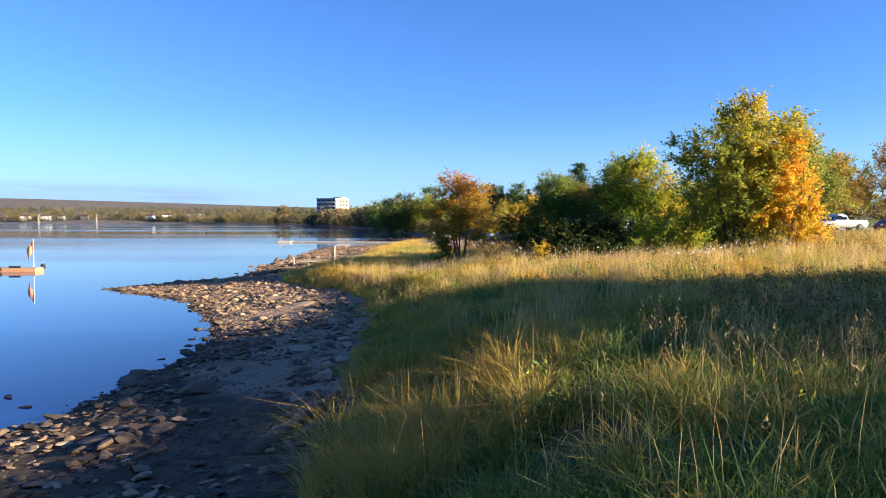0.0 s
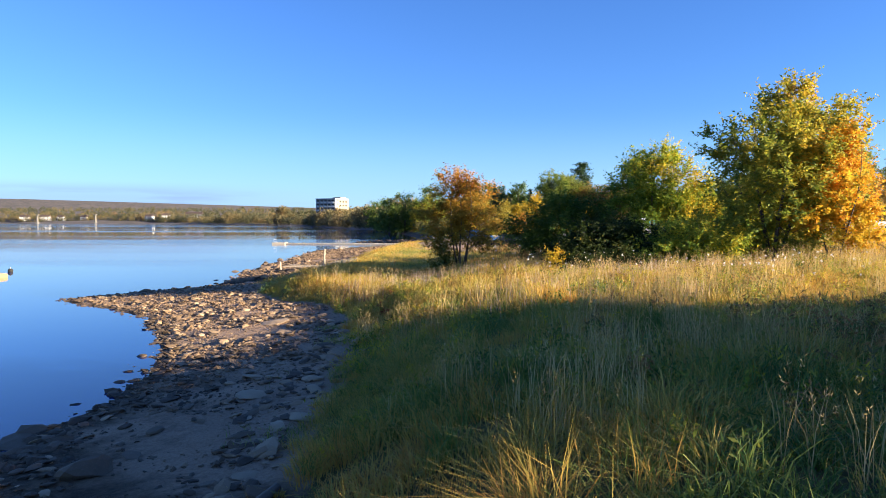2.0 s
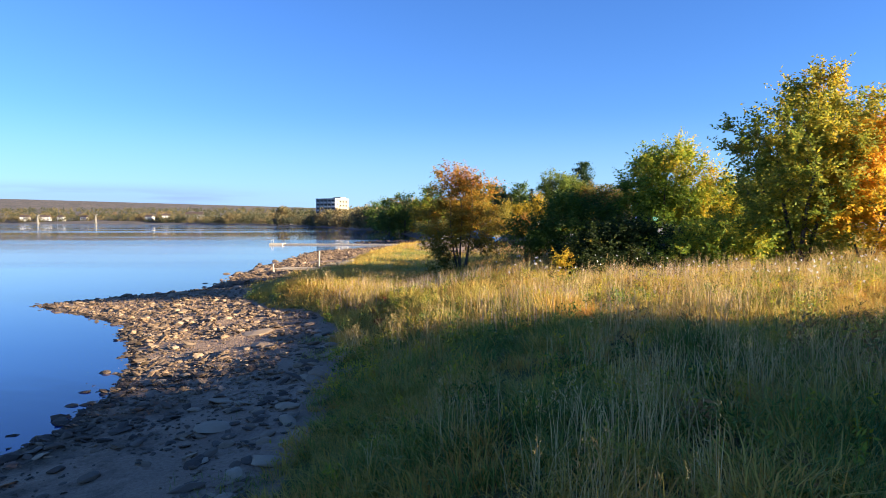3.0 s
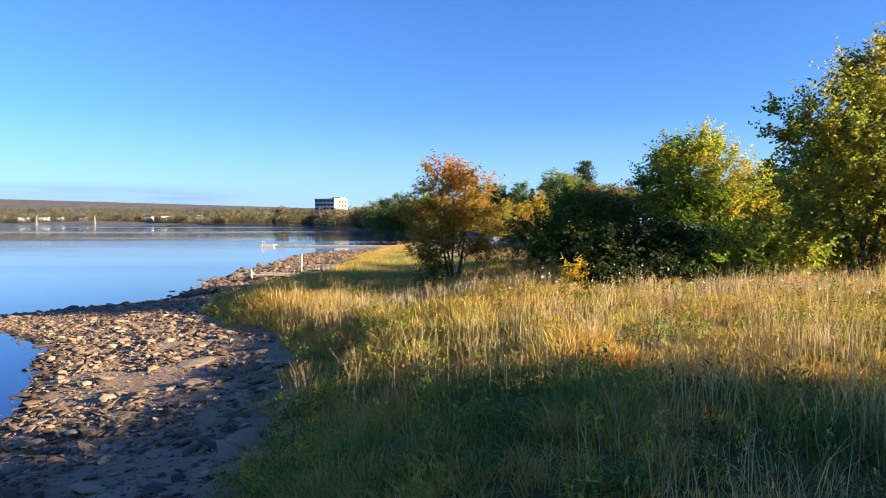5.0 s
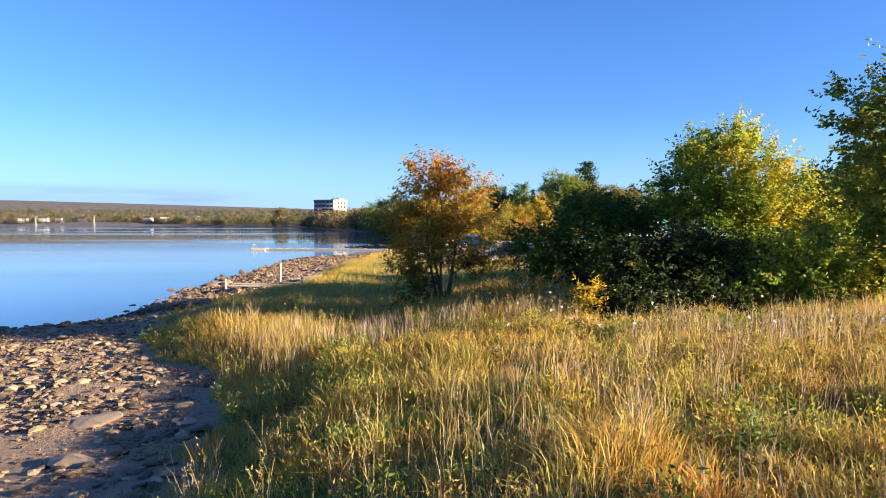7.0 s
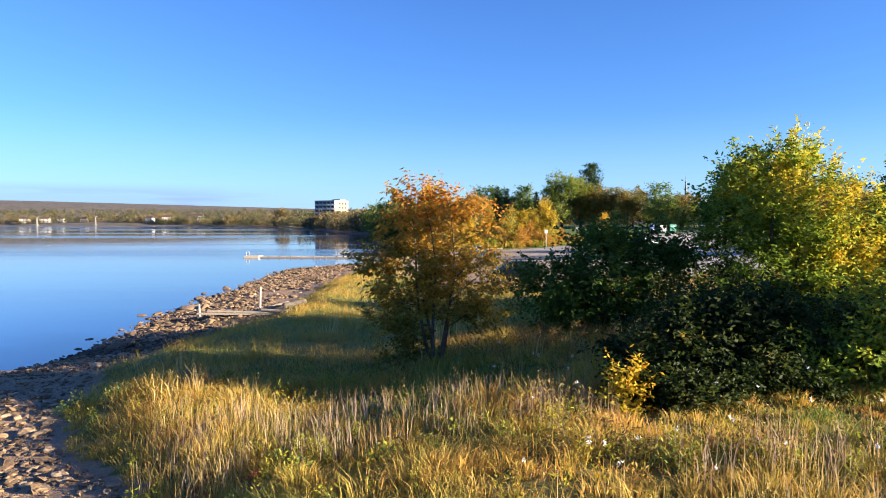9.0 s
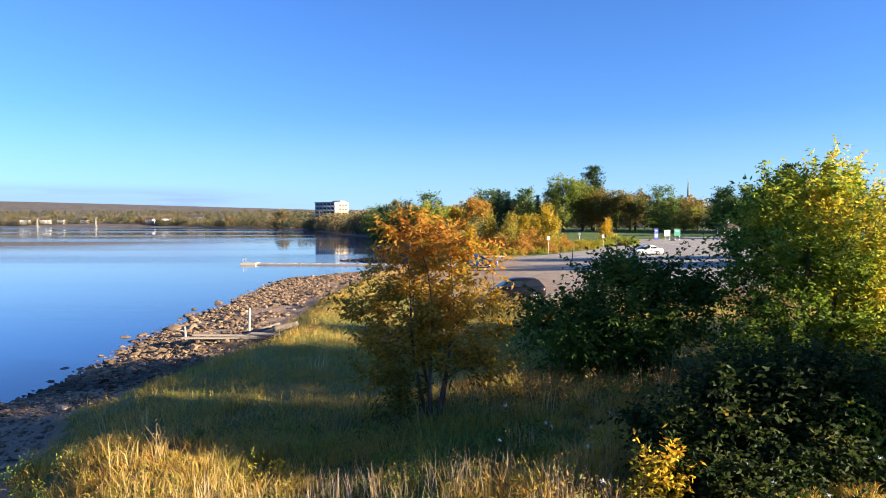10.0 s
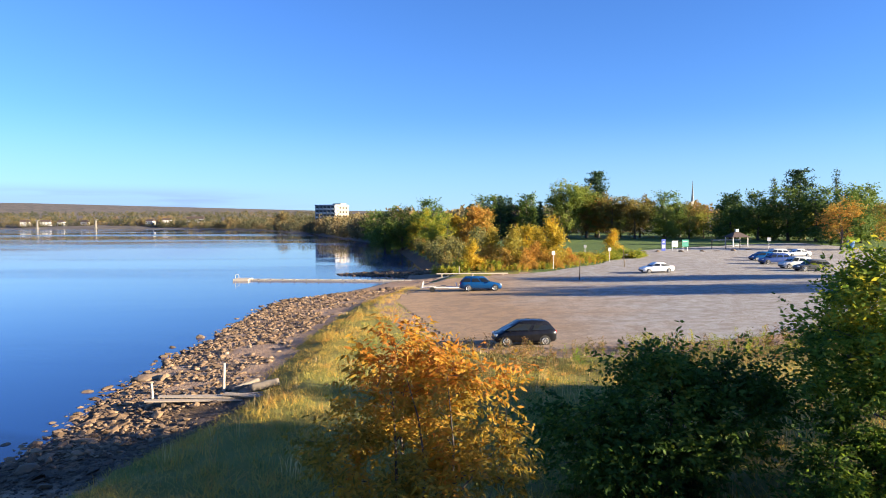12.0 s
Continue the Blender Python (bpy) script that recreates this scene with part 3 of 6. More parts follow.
# ---- trees and shrubs ----
def crown_sprays(blobs, tips, per, reach, leaf, seed, slim=0.5, droop=0.35, twigs=5):
    """Leaves in sprays: short twigs fan outwards from the limbs' ends, with leaves on both sides."""
    r = np.random.default_rng(seed)
    unit = lambda a: a / (np.linalg.norm(a, axis=-1, keepdims=True) + 1e-9)
    vol = np.array([b[3] * b[4] * b[5] for b in blobs]) ** 0.67
    b = np.array(blobs)[r.choice(len(blobs), tips, p=vol / vol.sum())]
    d = unit(r.normal(size=(tips, 3)))
    lobes = unit(r.normal(size=(18, 3)))
    lobed = 0.6 + 0.48 * np.clip((d @ lobes.T).max(1, keepdims=True), 0, 1) ** 6
    centre = b[:, :3] + d * b[:, 3:] * lobed * r.uniform(0.12, 1.0, (tips, 1)) ** 0.4
    mid = np.average(np.array(blobs)[:, :3], axis=0, weights=vol)
    out = unit(centre - np.stack([np.full(tips, mid[0]), np.full(tips, mid[1]), 0.55 * centre[:, 2]], 1))
    m = max(3, per // twigs)
    way = unit(out[:, None] + r.normal(size=(tips, twigs, 3)) * 0.62 + np.array([0, 0, 0.12]))
    long = reach * r.uniform(0.6, 1.5, (tips, twigs, 1)) * r.uniform(0.7, 1.3, (tips, 1, 1))
    s = (np.arange(m) + r.uniform(0, 1, (tips, twigs, m))) / m
    at = (centre - out * reach * 0.45)[:, None, None] + way[:, :, None] * (long[:, :, None] * s[..., None] * 1.5)
    at[..., 2] -= droop * 0.5 * long * s ** 2
    at += r.normal(size=at.shape) * leaf * 0.22
    side = unit(np.cross(way, np.array([0, 0, 1.0])) + 1e-6)[:, :, None] * np.where(np.arange(m) % 2, 1, -1)[None, None, :, None]
    axis = unit(way[:, :, None] * 0.6 + side * 0.9 + r.normal(size=at.shape) * 0.45 + np.array([0, 0, -droop]))
    axis, at = axis.reshape(-1, 3), at.reshape(-1, 3)
    n = len(at)
    face = unit(np.cross(r.normal(size=(n, 3)) + np.array([0.25, -0.3, 0.3]), axis))
    lg, wd = leaf * r.uniform(0.65, 1.3, (n, 1)), leaf * slim * r.uniform(0.75, 1.25, (n, 1))
    v = np.stack([at, at + axis * lg * 0.45 + face * wd * 0.5, at + axis * lg, at + axis * lg * 0.45 - face * wd * 0.5], 1)
    v = v[at[:, 2] > 0.12]
    return centre, v.reshape(-1, 3), np.arange(4 * len(v)).reshape(-1, 4)


def skeleton_lines(centre, h, trunk_r, seed, stems=1, fork=0.3):
    """Trunk, limbs and twigs that reach for the leaf clusters."""
    r = np.random.default_rng(seed)
    lines, anchors = [], []
    top = centre[:, 2].max()
    mid = centre.mean(0)
    for s in range(stems):
        a = 2 * math.pi * s / max(1, stems) + r.uniform(0, 1)
        lean = (0.12 + 0.1 * r.random()) * (stems > 1)
        pts = []
        for k in range(8):
            f = k / 7
            wob = 0.04 * h * math.sin(f * 5 + a) * f
            p = np.array([mid[0] * f * 0.9 + math.cos(a) * (0.1 * (stems > 1) + lean * h * f) + wob, mid[1] * f * 0.9 + math.sin(a) * (0.1 * (stems > 1) + lean * h * f), f * top * 0.88])
            pts.append((p, trunk_r * (1 - 0.9 * f) * (1.35 if k == 0 else 1) / math.sqrt(stems)))
        lines.append(pts)
        anchors += [p for p in pts[2:]]
    joints = [(p, q) for p, q in anchors]
    for c in centre[r.permutation(len(centre))[: max(10, len(centre) // 2)]]:
        best = min(joints, key=lambda j: np.linalg.norm(j[0] - c) + 1.3 * max(0, j[0][2] - c[2] + 0.25 * np.linalg.norm((j[0] - c)[:2])))
        p, q = best
        m = (p + c) / 2 + np.array([0, 0, 0.08 * np.linalg.norm(c - p)]) + r.normal(size=3) * 0.06
        rr = max(0.008, min(q * 0.6, 0.02 * np.linalg.norm(c - p) + 0.008))
        lines.append([(p, rr), (m, rr * 0.75), (c, rr * 0.3)])
        joints.append((m, rr * 0.75))
        joints.append((c, rr * 0.45))
    return lines


def broadleaf(name, x, y, blobs, clusters, leaves, leaf, mat, seed, label, category="tree", group="", trunk_r=0.16, stems=1, spread=0.38, z=None, turn=0.0, slim=0.5, droop=0.35):
    """A broadleaved tree or shrub: blobs give the crown's lobes, from the foot of the trunk."""
    t = thing(name, x, y, (ground_z(x, y) - 0.8 * float(swell(x, y)) if z is None else z) - 0.05, turn, label, category, group)
    centre, leaf_v, leaf_f = crown_sprays(blobs, clusters, leaves, spread * 1.6, leaf, seed, slim, droop)
    h = max(b[2] + b[5] for b in blobs)
    v, f = tubes(skeleton_lines(centre, h, trunk_r, seed + 1, stems))
    part_np("trunk", v, f, mat_bark, t, "grey-brown bark with forking limbs", True)
    part_np("crown", leaf_v, leaf_f, mat, t)
    return t


def conifer(name, x, y, h, r0, n, mat, seed, label, bare=0.12, droop=0.25, tiers=16, group="", power=1.0, card=0.5):
    t = thing(name, x, y, ground_z(x, y) - 0.05, 0, label, "tree", group)
    r = np.random.default_rng(seed)
    lines = [[(np.array([0, 0, f * h]), 0.02 * h * (1 - 0.93 * f)) for f in np.linspace(0, 1, 6)]]
    tips, pts = [], []
    for k in range(tiers):
        f = bare + (1 - bare) * (k / tiers) ** 0.95
        rad = r0 * (1 - (f - bare) / (1 - bare)) ** power + 0.05 * r0
        for j in range(7):
            a = r.uniform(0, 2 * math.pi)
            ln = rad * r.uniform(0.6, 1.1)
            tip = np.array([math.cos(a) * ln, math.sin(a) * ln, f * h - droop * ln])
            root = np.array([0, 0, f * h])
            lines.append([(root, 0.012 * ln + 0.01), (tip, 0.006)])
            m = max(3, int(n / tiers / 7 * (ln / r0 + 0.3)))
            s = r.uniform(0.12, 1.0, (m, 1))
            pts.append(root + (tip - root) * s + r.normal(size=(m, 3)) * np.array([0.07, 0.07, 0.035]) * h * 0.35)
    v, fc = tubes(lines, 5)
    part_np("trunk", v, fc, mat_bark, t, "", True)
    v, fc = leaf_cards(np.concatenate(pts), card, card * 0.4, seed + 1, 0.6, 0.5)
    part_np("crown", v, fc, mat, t)
    return t


# the trees that stand in the meadow
UNDER = [(0, 0, 1.2, 1.5, 1.3, 0.9), (0.7, 0.2, 1.8, 0.9, 0.9, 0.7), (-0.8, 0, 0.9, 1.0, 1.0, 0.8)]
for k, (x, y) in enumerate([(10.6, 38.6), (11.9, 39.6), (13.4, 40.3), (14.8, 42.0), (16.6, 43.6)]):
    broadleaf("thorn_shrub", x, y, [tuple(c * (1.0 if k < 2 else 1.35) for c in b) for b in UNDER], 90, 60, 0.13, mat_leaf_ash if k else mat_leaf_hawthorn_shaded, 500 + k, "low shrub with green and yellow leaves under the trees", "shrub", "shrubs under the trees", trunk_r=0.04, stems=5, spread=0.25, turn=k * 100)

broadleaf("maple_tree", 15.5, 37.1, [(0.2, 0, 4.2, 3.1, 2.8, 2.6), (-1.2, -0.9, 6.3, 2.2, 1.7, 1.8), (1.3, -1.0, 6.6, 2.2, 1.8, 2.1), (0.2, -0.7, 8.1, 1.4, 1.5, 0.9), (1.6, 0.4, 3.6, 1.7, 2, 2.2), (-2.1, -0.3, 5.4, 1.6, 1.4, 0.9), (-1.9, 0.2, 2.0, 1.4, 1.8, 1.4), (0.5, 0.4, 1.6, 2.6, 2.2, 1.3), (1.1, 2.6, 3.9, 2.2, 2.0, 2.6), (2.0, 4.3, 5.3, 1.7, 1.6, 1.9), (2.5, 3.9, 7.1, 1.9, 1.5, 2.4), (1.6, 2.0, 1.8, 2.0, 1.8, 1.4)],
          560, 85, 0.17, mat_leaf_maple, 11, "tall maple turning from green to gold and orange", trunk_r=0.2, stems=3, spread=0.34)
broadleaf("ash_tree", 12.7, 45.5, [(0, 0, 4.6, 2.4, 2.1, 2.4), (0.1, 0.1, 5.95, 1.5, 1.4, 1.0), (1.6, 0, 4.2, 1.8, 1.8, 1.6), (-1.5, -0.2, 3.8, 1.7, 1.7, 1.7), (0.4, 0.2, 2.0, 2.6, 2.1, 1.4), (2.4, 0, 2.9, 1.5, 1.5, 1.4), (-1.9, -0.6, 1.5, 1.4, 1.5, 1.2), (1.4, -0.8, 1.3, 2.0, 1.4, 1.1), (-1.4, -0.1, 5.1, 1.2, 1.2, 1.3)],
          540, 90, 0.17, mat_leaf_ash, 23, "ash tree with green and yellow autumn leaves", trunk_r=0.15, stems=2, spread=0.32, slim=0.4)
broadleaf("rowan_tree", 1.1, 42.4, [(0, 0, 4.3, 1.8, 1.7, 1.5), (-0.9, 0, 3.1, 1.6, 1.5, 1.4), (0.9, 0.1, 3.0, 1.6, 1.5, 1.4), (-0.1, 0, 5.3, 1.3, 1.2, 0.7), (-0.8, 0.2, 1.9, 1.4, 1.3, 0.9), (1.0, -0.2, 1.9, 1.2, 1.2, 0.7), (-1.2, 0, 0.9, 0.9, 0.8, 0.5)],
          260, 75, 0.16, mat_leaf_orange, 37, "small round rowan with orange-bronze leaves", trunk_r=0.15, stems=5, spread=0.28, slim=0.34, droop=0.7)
broadleaf("lilac_shrub", 7.0, 46.8, [(0, 0, 2.5, 2.3, 1.8, 1.5), (-2.0, 0, 2.0, 1.5, 1.5, 1.2), (1.9, 0, 2.6, 1.5, 1.5, 1.5), (0.4, 0, 3.5, 1.2, 1.2, 0.8), (2.6, 0, 3.2, 0.9, 0.9, 0.6), (-0.3, 0, 1.0, 2.4, 1.6, 0.9)],
          330, 75, 0.18, mat_leaf_lilac, 41, "broad dark green shrub in the meadow", "shrub", trunk_r=0.08, stems=5, spread=0.34, slim=0.45)
# thorn shrub and first bramble carry the thicket's shade in their leaf colour
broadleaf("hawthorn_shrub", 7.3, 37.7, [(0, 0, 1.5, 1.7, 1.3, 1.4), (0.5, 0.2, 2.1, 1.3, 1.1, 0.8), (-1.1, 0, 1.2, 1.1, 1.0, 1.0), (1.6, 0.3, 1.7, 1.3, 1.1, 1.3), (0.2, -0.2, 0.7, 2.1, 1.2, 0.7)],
          260, 75, 0.14, mat_leaf_hawthorn_shaded, 53, "dense green thorn shrub in the meadow, leaf colour darkened for shade", "shrub", trunk_r=0.06, stems=5, spread=0.27)
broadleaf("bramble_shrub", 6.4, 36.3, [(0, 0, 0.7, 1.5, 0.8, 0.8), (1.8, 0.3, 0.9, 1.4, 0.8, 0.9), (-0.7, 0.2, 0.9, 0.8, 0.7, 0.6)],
          150, 80, 0.12, mat_leaf_hawthorn_shaded, 54, "low green bramble before a thorn shrub, leaf colour darkened for shade", "shrub", trunk_r=0.03, stems=5, spread=0.22)
broadleaf("bramble_shrub", 10.3, 36.8, [(0, 0, 1.0, 1.4, 0.9, 1.0), (1.6, -0.2, 1.2, 1.4, 0.9, 1.2), (2.9, -0.4, 1.3, 1.2, 0.9, 1.2), (0.9, 0, 1.9, 1.0, 0.7, 0.7)],
          190, 70, 0.13, mat_leaf_ash, 58, "tall green and yellow bramble under a maple", "shrub", trunk_r=0.03, stems=6, spread=0.24)
broadleaf("ash_sapling", 5.0, 36.0, [(0, 0, 0.8, 0.55, 0.45, 0.6), (0.15, 0, 1.35, 0.35, 0.3, 0.4)], 34, 50, 0.13, mat_leaf_flame_near, 57, "small golden sapling against a dark shrub", "shrub", trunk_r=0.025, stems=2, spread=0.18, slim=0.34)

broadleaf("maple_tree", 17.7, 36.0, [(0.2, 0, 3.9, 1.3, 1.4, 2.0), (0.5, 0, 5.9, 0.9, 1.1, 1.0), (0.7, 0, 2.0, 1.3, 1.4, 1.4), (-0.7, 0.4, 3.0, 1.1, 1.3, 1.5), (1.2, 0.2, 3.4, 0.8, 1.2, 1.3), (-0.6, 0.5, 5.0, 0.9, 1.1, 1.2), (1.5, 0.3, 1.4, 1.0, 1.2, 0.8)],
          240, 85, 0.16, mat_leaf_flame_near, 59, "orange maple close beside a green one", trunk_r=0.1, stems=3, spread=0.3)

# trees beyond the meadow that shade it
for k, (x, y, h, n, m) in enumerate([(28, 12.2, 11.6, 130, mat_leaf_golden), (30.5, 7.8, 13.2, 170, mat_leaf_park), (28, -6.0, 12.0, 90, mat_leaf_flame), (30, 3.5, 7.9, 220, mat_leaf_golden), (30, -1.6, 7.85, 220, mat_leaf_park), (30.8, 7.0, 9.6, 70, mat_leaf_park), (27, -12, 11, 80, mat_leaf_park), (22.4, 46.2, 10.2, 300, mat_leaf_park), (23.5, 53.0, 7.6, 240, mat_leaf_park), (18.6, 51.0, 5.6, 200, mat_leaf_park)]):
    g = 1.0 if y < 40 else 0.72
    broadleaf("shade_tree", x, y, [(0, 0, h * 0.62, 3.4 * g, 3.6 * g, h * 0.3), (-0.8 * g, 1.4 * g, h * 0.45, 2.8 * g, 3.0 * g, h * 0.25), (0.6 * g, -1.6 * g, h * 0.5, 2.8 * g, 3.0 * g, h * 0.27)],
              n, 36 if y < 40 else 50, 0.4 if y < 40 else 0.26, m, 300 + k, "leafy tree beside the meadow", group="trees beside the meadow", trunk_r=0.2, spread=0.5 * g)


def park_tree(name, h, r, mat, seed, label, leaf=0.5, clusters=190, leaves=36, low=0.05):
    """One park tree to copy; the first stands at the origin until it is placed."""
    rr = np.random.default_rng(seed)
    blobs = [(0, 0, h * (0.5 + low / 2), r * 0.8, r * 0.8, h * (0.5 - low / 2) * 0.95)]
    for k in range(6):
        a = k * 1.05 + rr.random()
        blobs.append((math.cos(a) * r * 0.5, math.sin(a) * r * 0.5, h * rr.uniform(low + 0.12, 0.8), r * 0.5, r * 0.5, h * 0.16))
    return broadleaf(name, 0, 0, blobs, clusters, leaves, leaf, mat, seed, label, trunk_r=0.02 * h + 0.05, spread=r * 0.12, z=0.05)


def stand(proto, spots, group, sink=0.05):
    """Puts a tree and its copies at (x, y, size)."""
    tagged(proto, group=group)
    for k, (x, y, s) in enumerate(spots):
        m = pose(x, y, ground_z(x, y) - sink, 0, 0, (k * 77) % 360) @ Matrix.Diagonal((s, s, s * (0.94 + 0.12 * ((k * 7) % 5) / 4), 1))
        if k == 0:
            proto.matrix_basis = m
        else:
            copy_thing(proto, m)


def by_height(own, spots):
    """Spots of (x, y, height) as (x, y, size) for a tree of its own height."""
    return [(x, y, 0.88 * h / own) for x, y, h in spots]


stand(park_tree("park_tree", 14, 5.6, mat_leaf_park, 60, "full green deciduous tree on the park lawn"), by_height(14, [(71, 250, 13), (79, 252, 12), (86, 258, 12.5), (93, 250, 14.2), (100, 246, 14.6), (34, 262, 13), (27, 268, 12.5), (108, 236, 13.6), (118, 228, 15), (124, 240, 15.5), (132, 236, 16), (104, 252, 15.5), (62, 272, 14), (-28, 318, 14)]), "park trees")
stand(park_tree("maple_tree", 13, 5, mat_leaf_russet, 61, "russet maple on the park lawn"), by_height(13, [(62, 254, 16.5), (55, 256, 16), (66, 262, 14.5), (82, 270, 13.6), (90, 275, 13.4), (48, 262, 15)]), "park trees")
stand(park_tree("birch_tree", 12, 3.8, mat_leaf_golden, 62, "golden birch by the water"), by_height(12, [(5, 219, 12.5), (18.4, 178, 9.6), (-9, 252, 12), (21.5, 188, 8.6), (33, 236, 8)]), "golden trees")
stand(park_tree("maple_tree", 11, 4.4, mat_leaf_flame, 63, "orange maple in autumn colour"), by_height(11, [(9, 213, 14.5), (52, 262, 14)]), "orange maples")
stand(park_tree("maple_tree", 11, 4.2, mat_leaf_flame, 163, "half-bare orange maple at the lot's edge", 0.36, 110, 30, 0.2), by_height(11, [(86, 178, 14.6), (96, 176, 12.5)]), "orange maples")
stand(park_tree("lime_tree", 16, 6, mat_leaf_yellowgreen, 64, "tall yellow-green tree on the bank"), by_height(16, [(-5, 250, 17.5), (-13, 300, 16), (1, 234, 14), (-3, 222, 12), (-9, 275, 17), (9, 270, 15), (-21, 335, 16)]), "bank trees")
stand(park_tree("poplar_tree", 22, 7.0, mat_leaf_park, 68, "big green tree towering over the park", 0.6, 300, 44), by_height(22, [(40.5, 258, 25.5), (48, 262, 23)]), "tall park trees")
stand(park_tree("oak_tree", 12, 5.4, mat_leaf_dark, 65, "dark green tree at the edge of the park"), by_height(12, [(14, 274, 20), (20, 275, 13), (-4, 258, 13), (-14, 262, 13), (106, 226, 13), (112, 215, 13), (94, 236, 12.6), (101, 232, 13), (89, 244, 12.8), (116, 224, 13.5), (-34, 360, 14), (-20, 262, 12), (100, 200, 11.5), (30, 280, 14), (74, 262, 13), (97, 262, 12.6)]), "dark trees")
for k, (x, y, h) in enumerate([(19, 262, 15.5), (23, 270, 15), (102.4, 244, 19.5), (119.4, 240, 22), (32, 258, 13)]):
    conifer("spruce_tree", x, y, h, h * (0.2 if x < 50 else 0.17), 4200 if x < 50 else 2600, mat_needle, 80 + k, "dark pointed spruce behind the park", group="spruces")
for k, (x, y, h, r0) in enumerate([(52, 266, 23, 5.6), (106.5, 236, 21.5, 6.0)]):
    conifer("pine_tree", x, y, h, r0, 4200, mat_needle, 90 + k, "tall spreading pine above the park", 0.42, -0.12, 11, "pines", 0.3, 0.75)

# trees along the road past the meadow
ROADSIDE = [(0, 0, 5.6, 3.6, 3.6, 3.6), (-1.8, 0.5, 4.2, 2.4, 2.4, 2.2), (1.9, -0.4, 4.4, 2.4, 2.6, 2.3), (0.3, 0.2, 8.2, 2.0, 2.0, 1.6), (-0.8, -1, 6.6, 2.2, 2.2, 1.9)]
for k, (x, y, s, m, label) in enumerate([(49.3, 91, 1.08, mat_leaf_park, "round green tree by the road"), (60.3, 107, 1.3, mat_leaf_flame, "orange maple by the road"), (58.5, 106.3, 1.25, mat_leaf_flame, "orange maple by the road"), (60.2, 91.5, 1.35, mat_leaf_flame, "tall orange-red maple by the road"), (61.7, 108, 1.35, mat_leaf_dark, "dark green tree by the road"), (66.5, 92.5, 1.4, mat_leaf_russet, "russet maple by the road")]):
    broadleaf("roadside_tree", x, y, [tuple(c * s for c in b) for b in ROADSIDE], 190, 50, 0.3, m, 600 + k, label, group="roadside trees", trunk_r=0.22, spread=0.5)

# shrubs between the lot and the water
def bush(name, blobs, mat, seed, label, clusters=150):
    """One shrub to copy, ragged, with leaves down to the ground."""
    return broadleaf(name, 0, 0, blobs, clusters, 32, 0.24, mat, seed, label, "shrub", trunk_r=0.06, stems=5, spread=0.3, z=0.05)


SPIRE = [(0, 0, 1.5, 1.4, 1.4, 1.4), (0.2, 0, 3.6, 0.8, 0.8, 1.7), (-0.4, 0.2, 2.8, 0.9, 0.9, 1.3), (0.9, 0, 1.2, 1.2, 1.1, 1.1)]
WIDE = [(0, 0, 1.1, 2.2, 1.8, 1.1), (-1.3, 0.3, 1.7, 1.1, 1.1, 1.2), (0.8, -0.2, 2.3, 1.0, 1.0, 1.3), (1.9, 0.2, 1.0, 1.3, 1.2, 1.0), (-2.3, 0, 0.8, 1.2, 1.1, 0.8), (0.1, 0.4, 3.0, 0.6, 0.6, 1.0)]
LOW = [(0, 0, 0.8, 1.8, 1.4, 0.8), (1.4, 0.2, 0.6, 1.2, 1.0, 0.6), (-1.2, 0, 1.0, 1.0, 1.0, 0.8)]
stand(bush("willow_shrub", SPIRE, mat_leaf_golden, 66, "slender golden willow shrub at the lot's edge"), [(5.2, 141.5, 1.1), (12.5, 145, 1.35), (19.5, 147, 1.5), (17.5, 150, 1.3), (9, 150, 1.3), (34, 166, 1.1)], "shrubs by the lot")
stand(bush("sumac_shrub", WIDE, mat_leaf_flame, 67, "spreading orange autumn shrub at the lot's edge"), [(10.5, 142.5, 1.0), (14.5, 141.8, 0.95), (16.6, 145, 1.15), (8.2, 147, 1.1), (22, 148.5, 0.8), (12, 150, 1.35), (19, 142.5, 0.7), (-3.5, 222, 0.8), (-6.5, 246, 0.9), (-1.5, 208, 0.7), (-8.5, 262, 0.9)], "shrubs by the lot")
stand(bush("dogwood_shrub", LOW, mat_leaf_yellowgreen, 69, "low green shrub at the lot's edge", 100), [(2.4, 140.2, 1.0), (4, 143, 1.3), (8, 141.3, 1.0), (13, 140.6, 0.8), (17.3, 141.4, 0.7), (1, 145, 1.1), (24, 150.5, 0.8), (28.5, 154, 0.9), (32, 157, 1.1), (35, 159, 1.3), (38, 161, 0.9), (26, 158, 1.0), (-5, 234, 1.0), (-2.5, 214, 0.9), (-10, 272, 1.2)], "shrubs by the lot")


def far_wood(name, spots, label, quads, seed, mat=None, leaf=0.26):
    """A far wood: many small crowns in one mesh; each spot is x, y, height; leaf sprays as parts of the height."""
    r = np.random.default_rng(seed)
    spots = np.asarray(spots)
    z = height(spots[:, 0], spots[:, 1])
    which = np.repeat(np.arange(len(spots)), quads)
    d = r.normal(size=(len(which), 3))
    d /= np.linalg.norm(d, axis=1, keepdims=True)
    d *= r.uniform(0.5, 1.0, (len(which), 1))
    hh = spots[which, 2:3]
    p = np.concatenate([spots[which, :2], z[which, None]], 1) + d * hh * np.array([0.36, 0.36, 0.5]) + np.array([0, 0, 0.48]) * hh
    v, f = leaf_cards(p, 1.0, 0.62, seed + 1, 0.0)
    v = v.reshape(-1, 4, 3)
    v = (v - p[:, None]) * (hh * leaf)[:, :, None] + p[:, None]
    ob = new(name, mesh_np(name, v.reshape(-1, 3), f, mat or mat_far))
    return tagged(ob, label, "trees", kind="stuff")


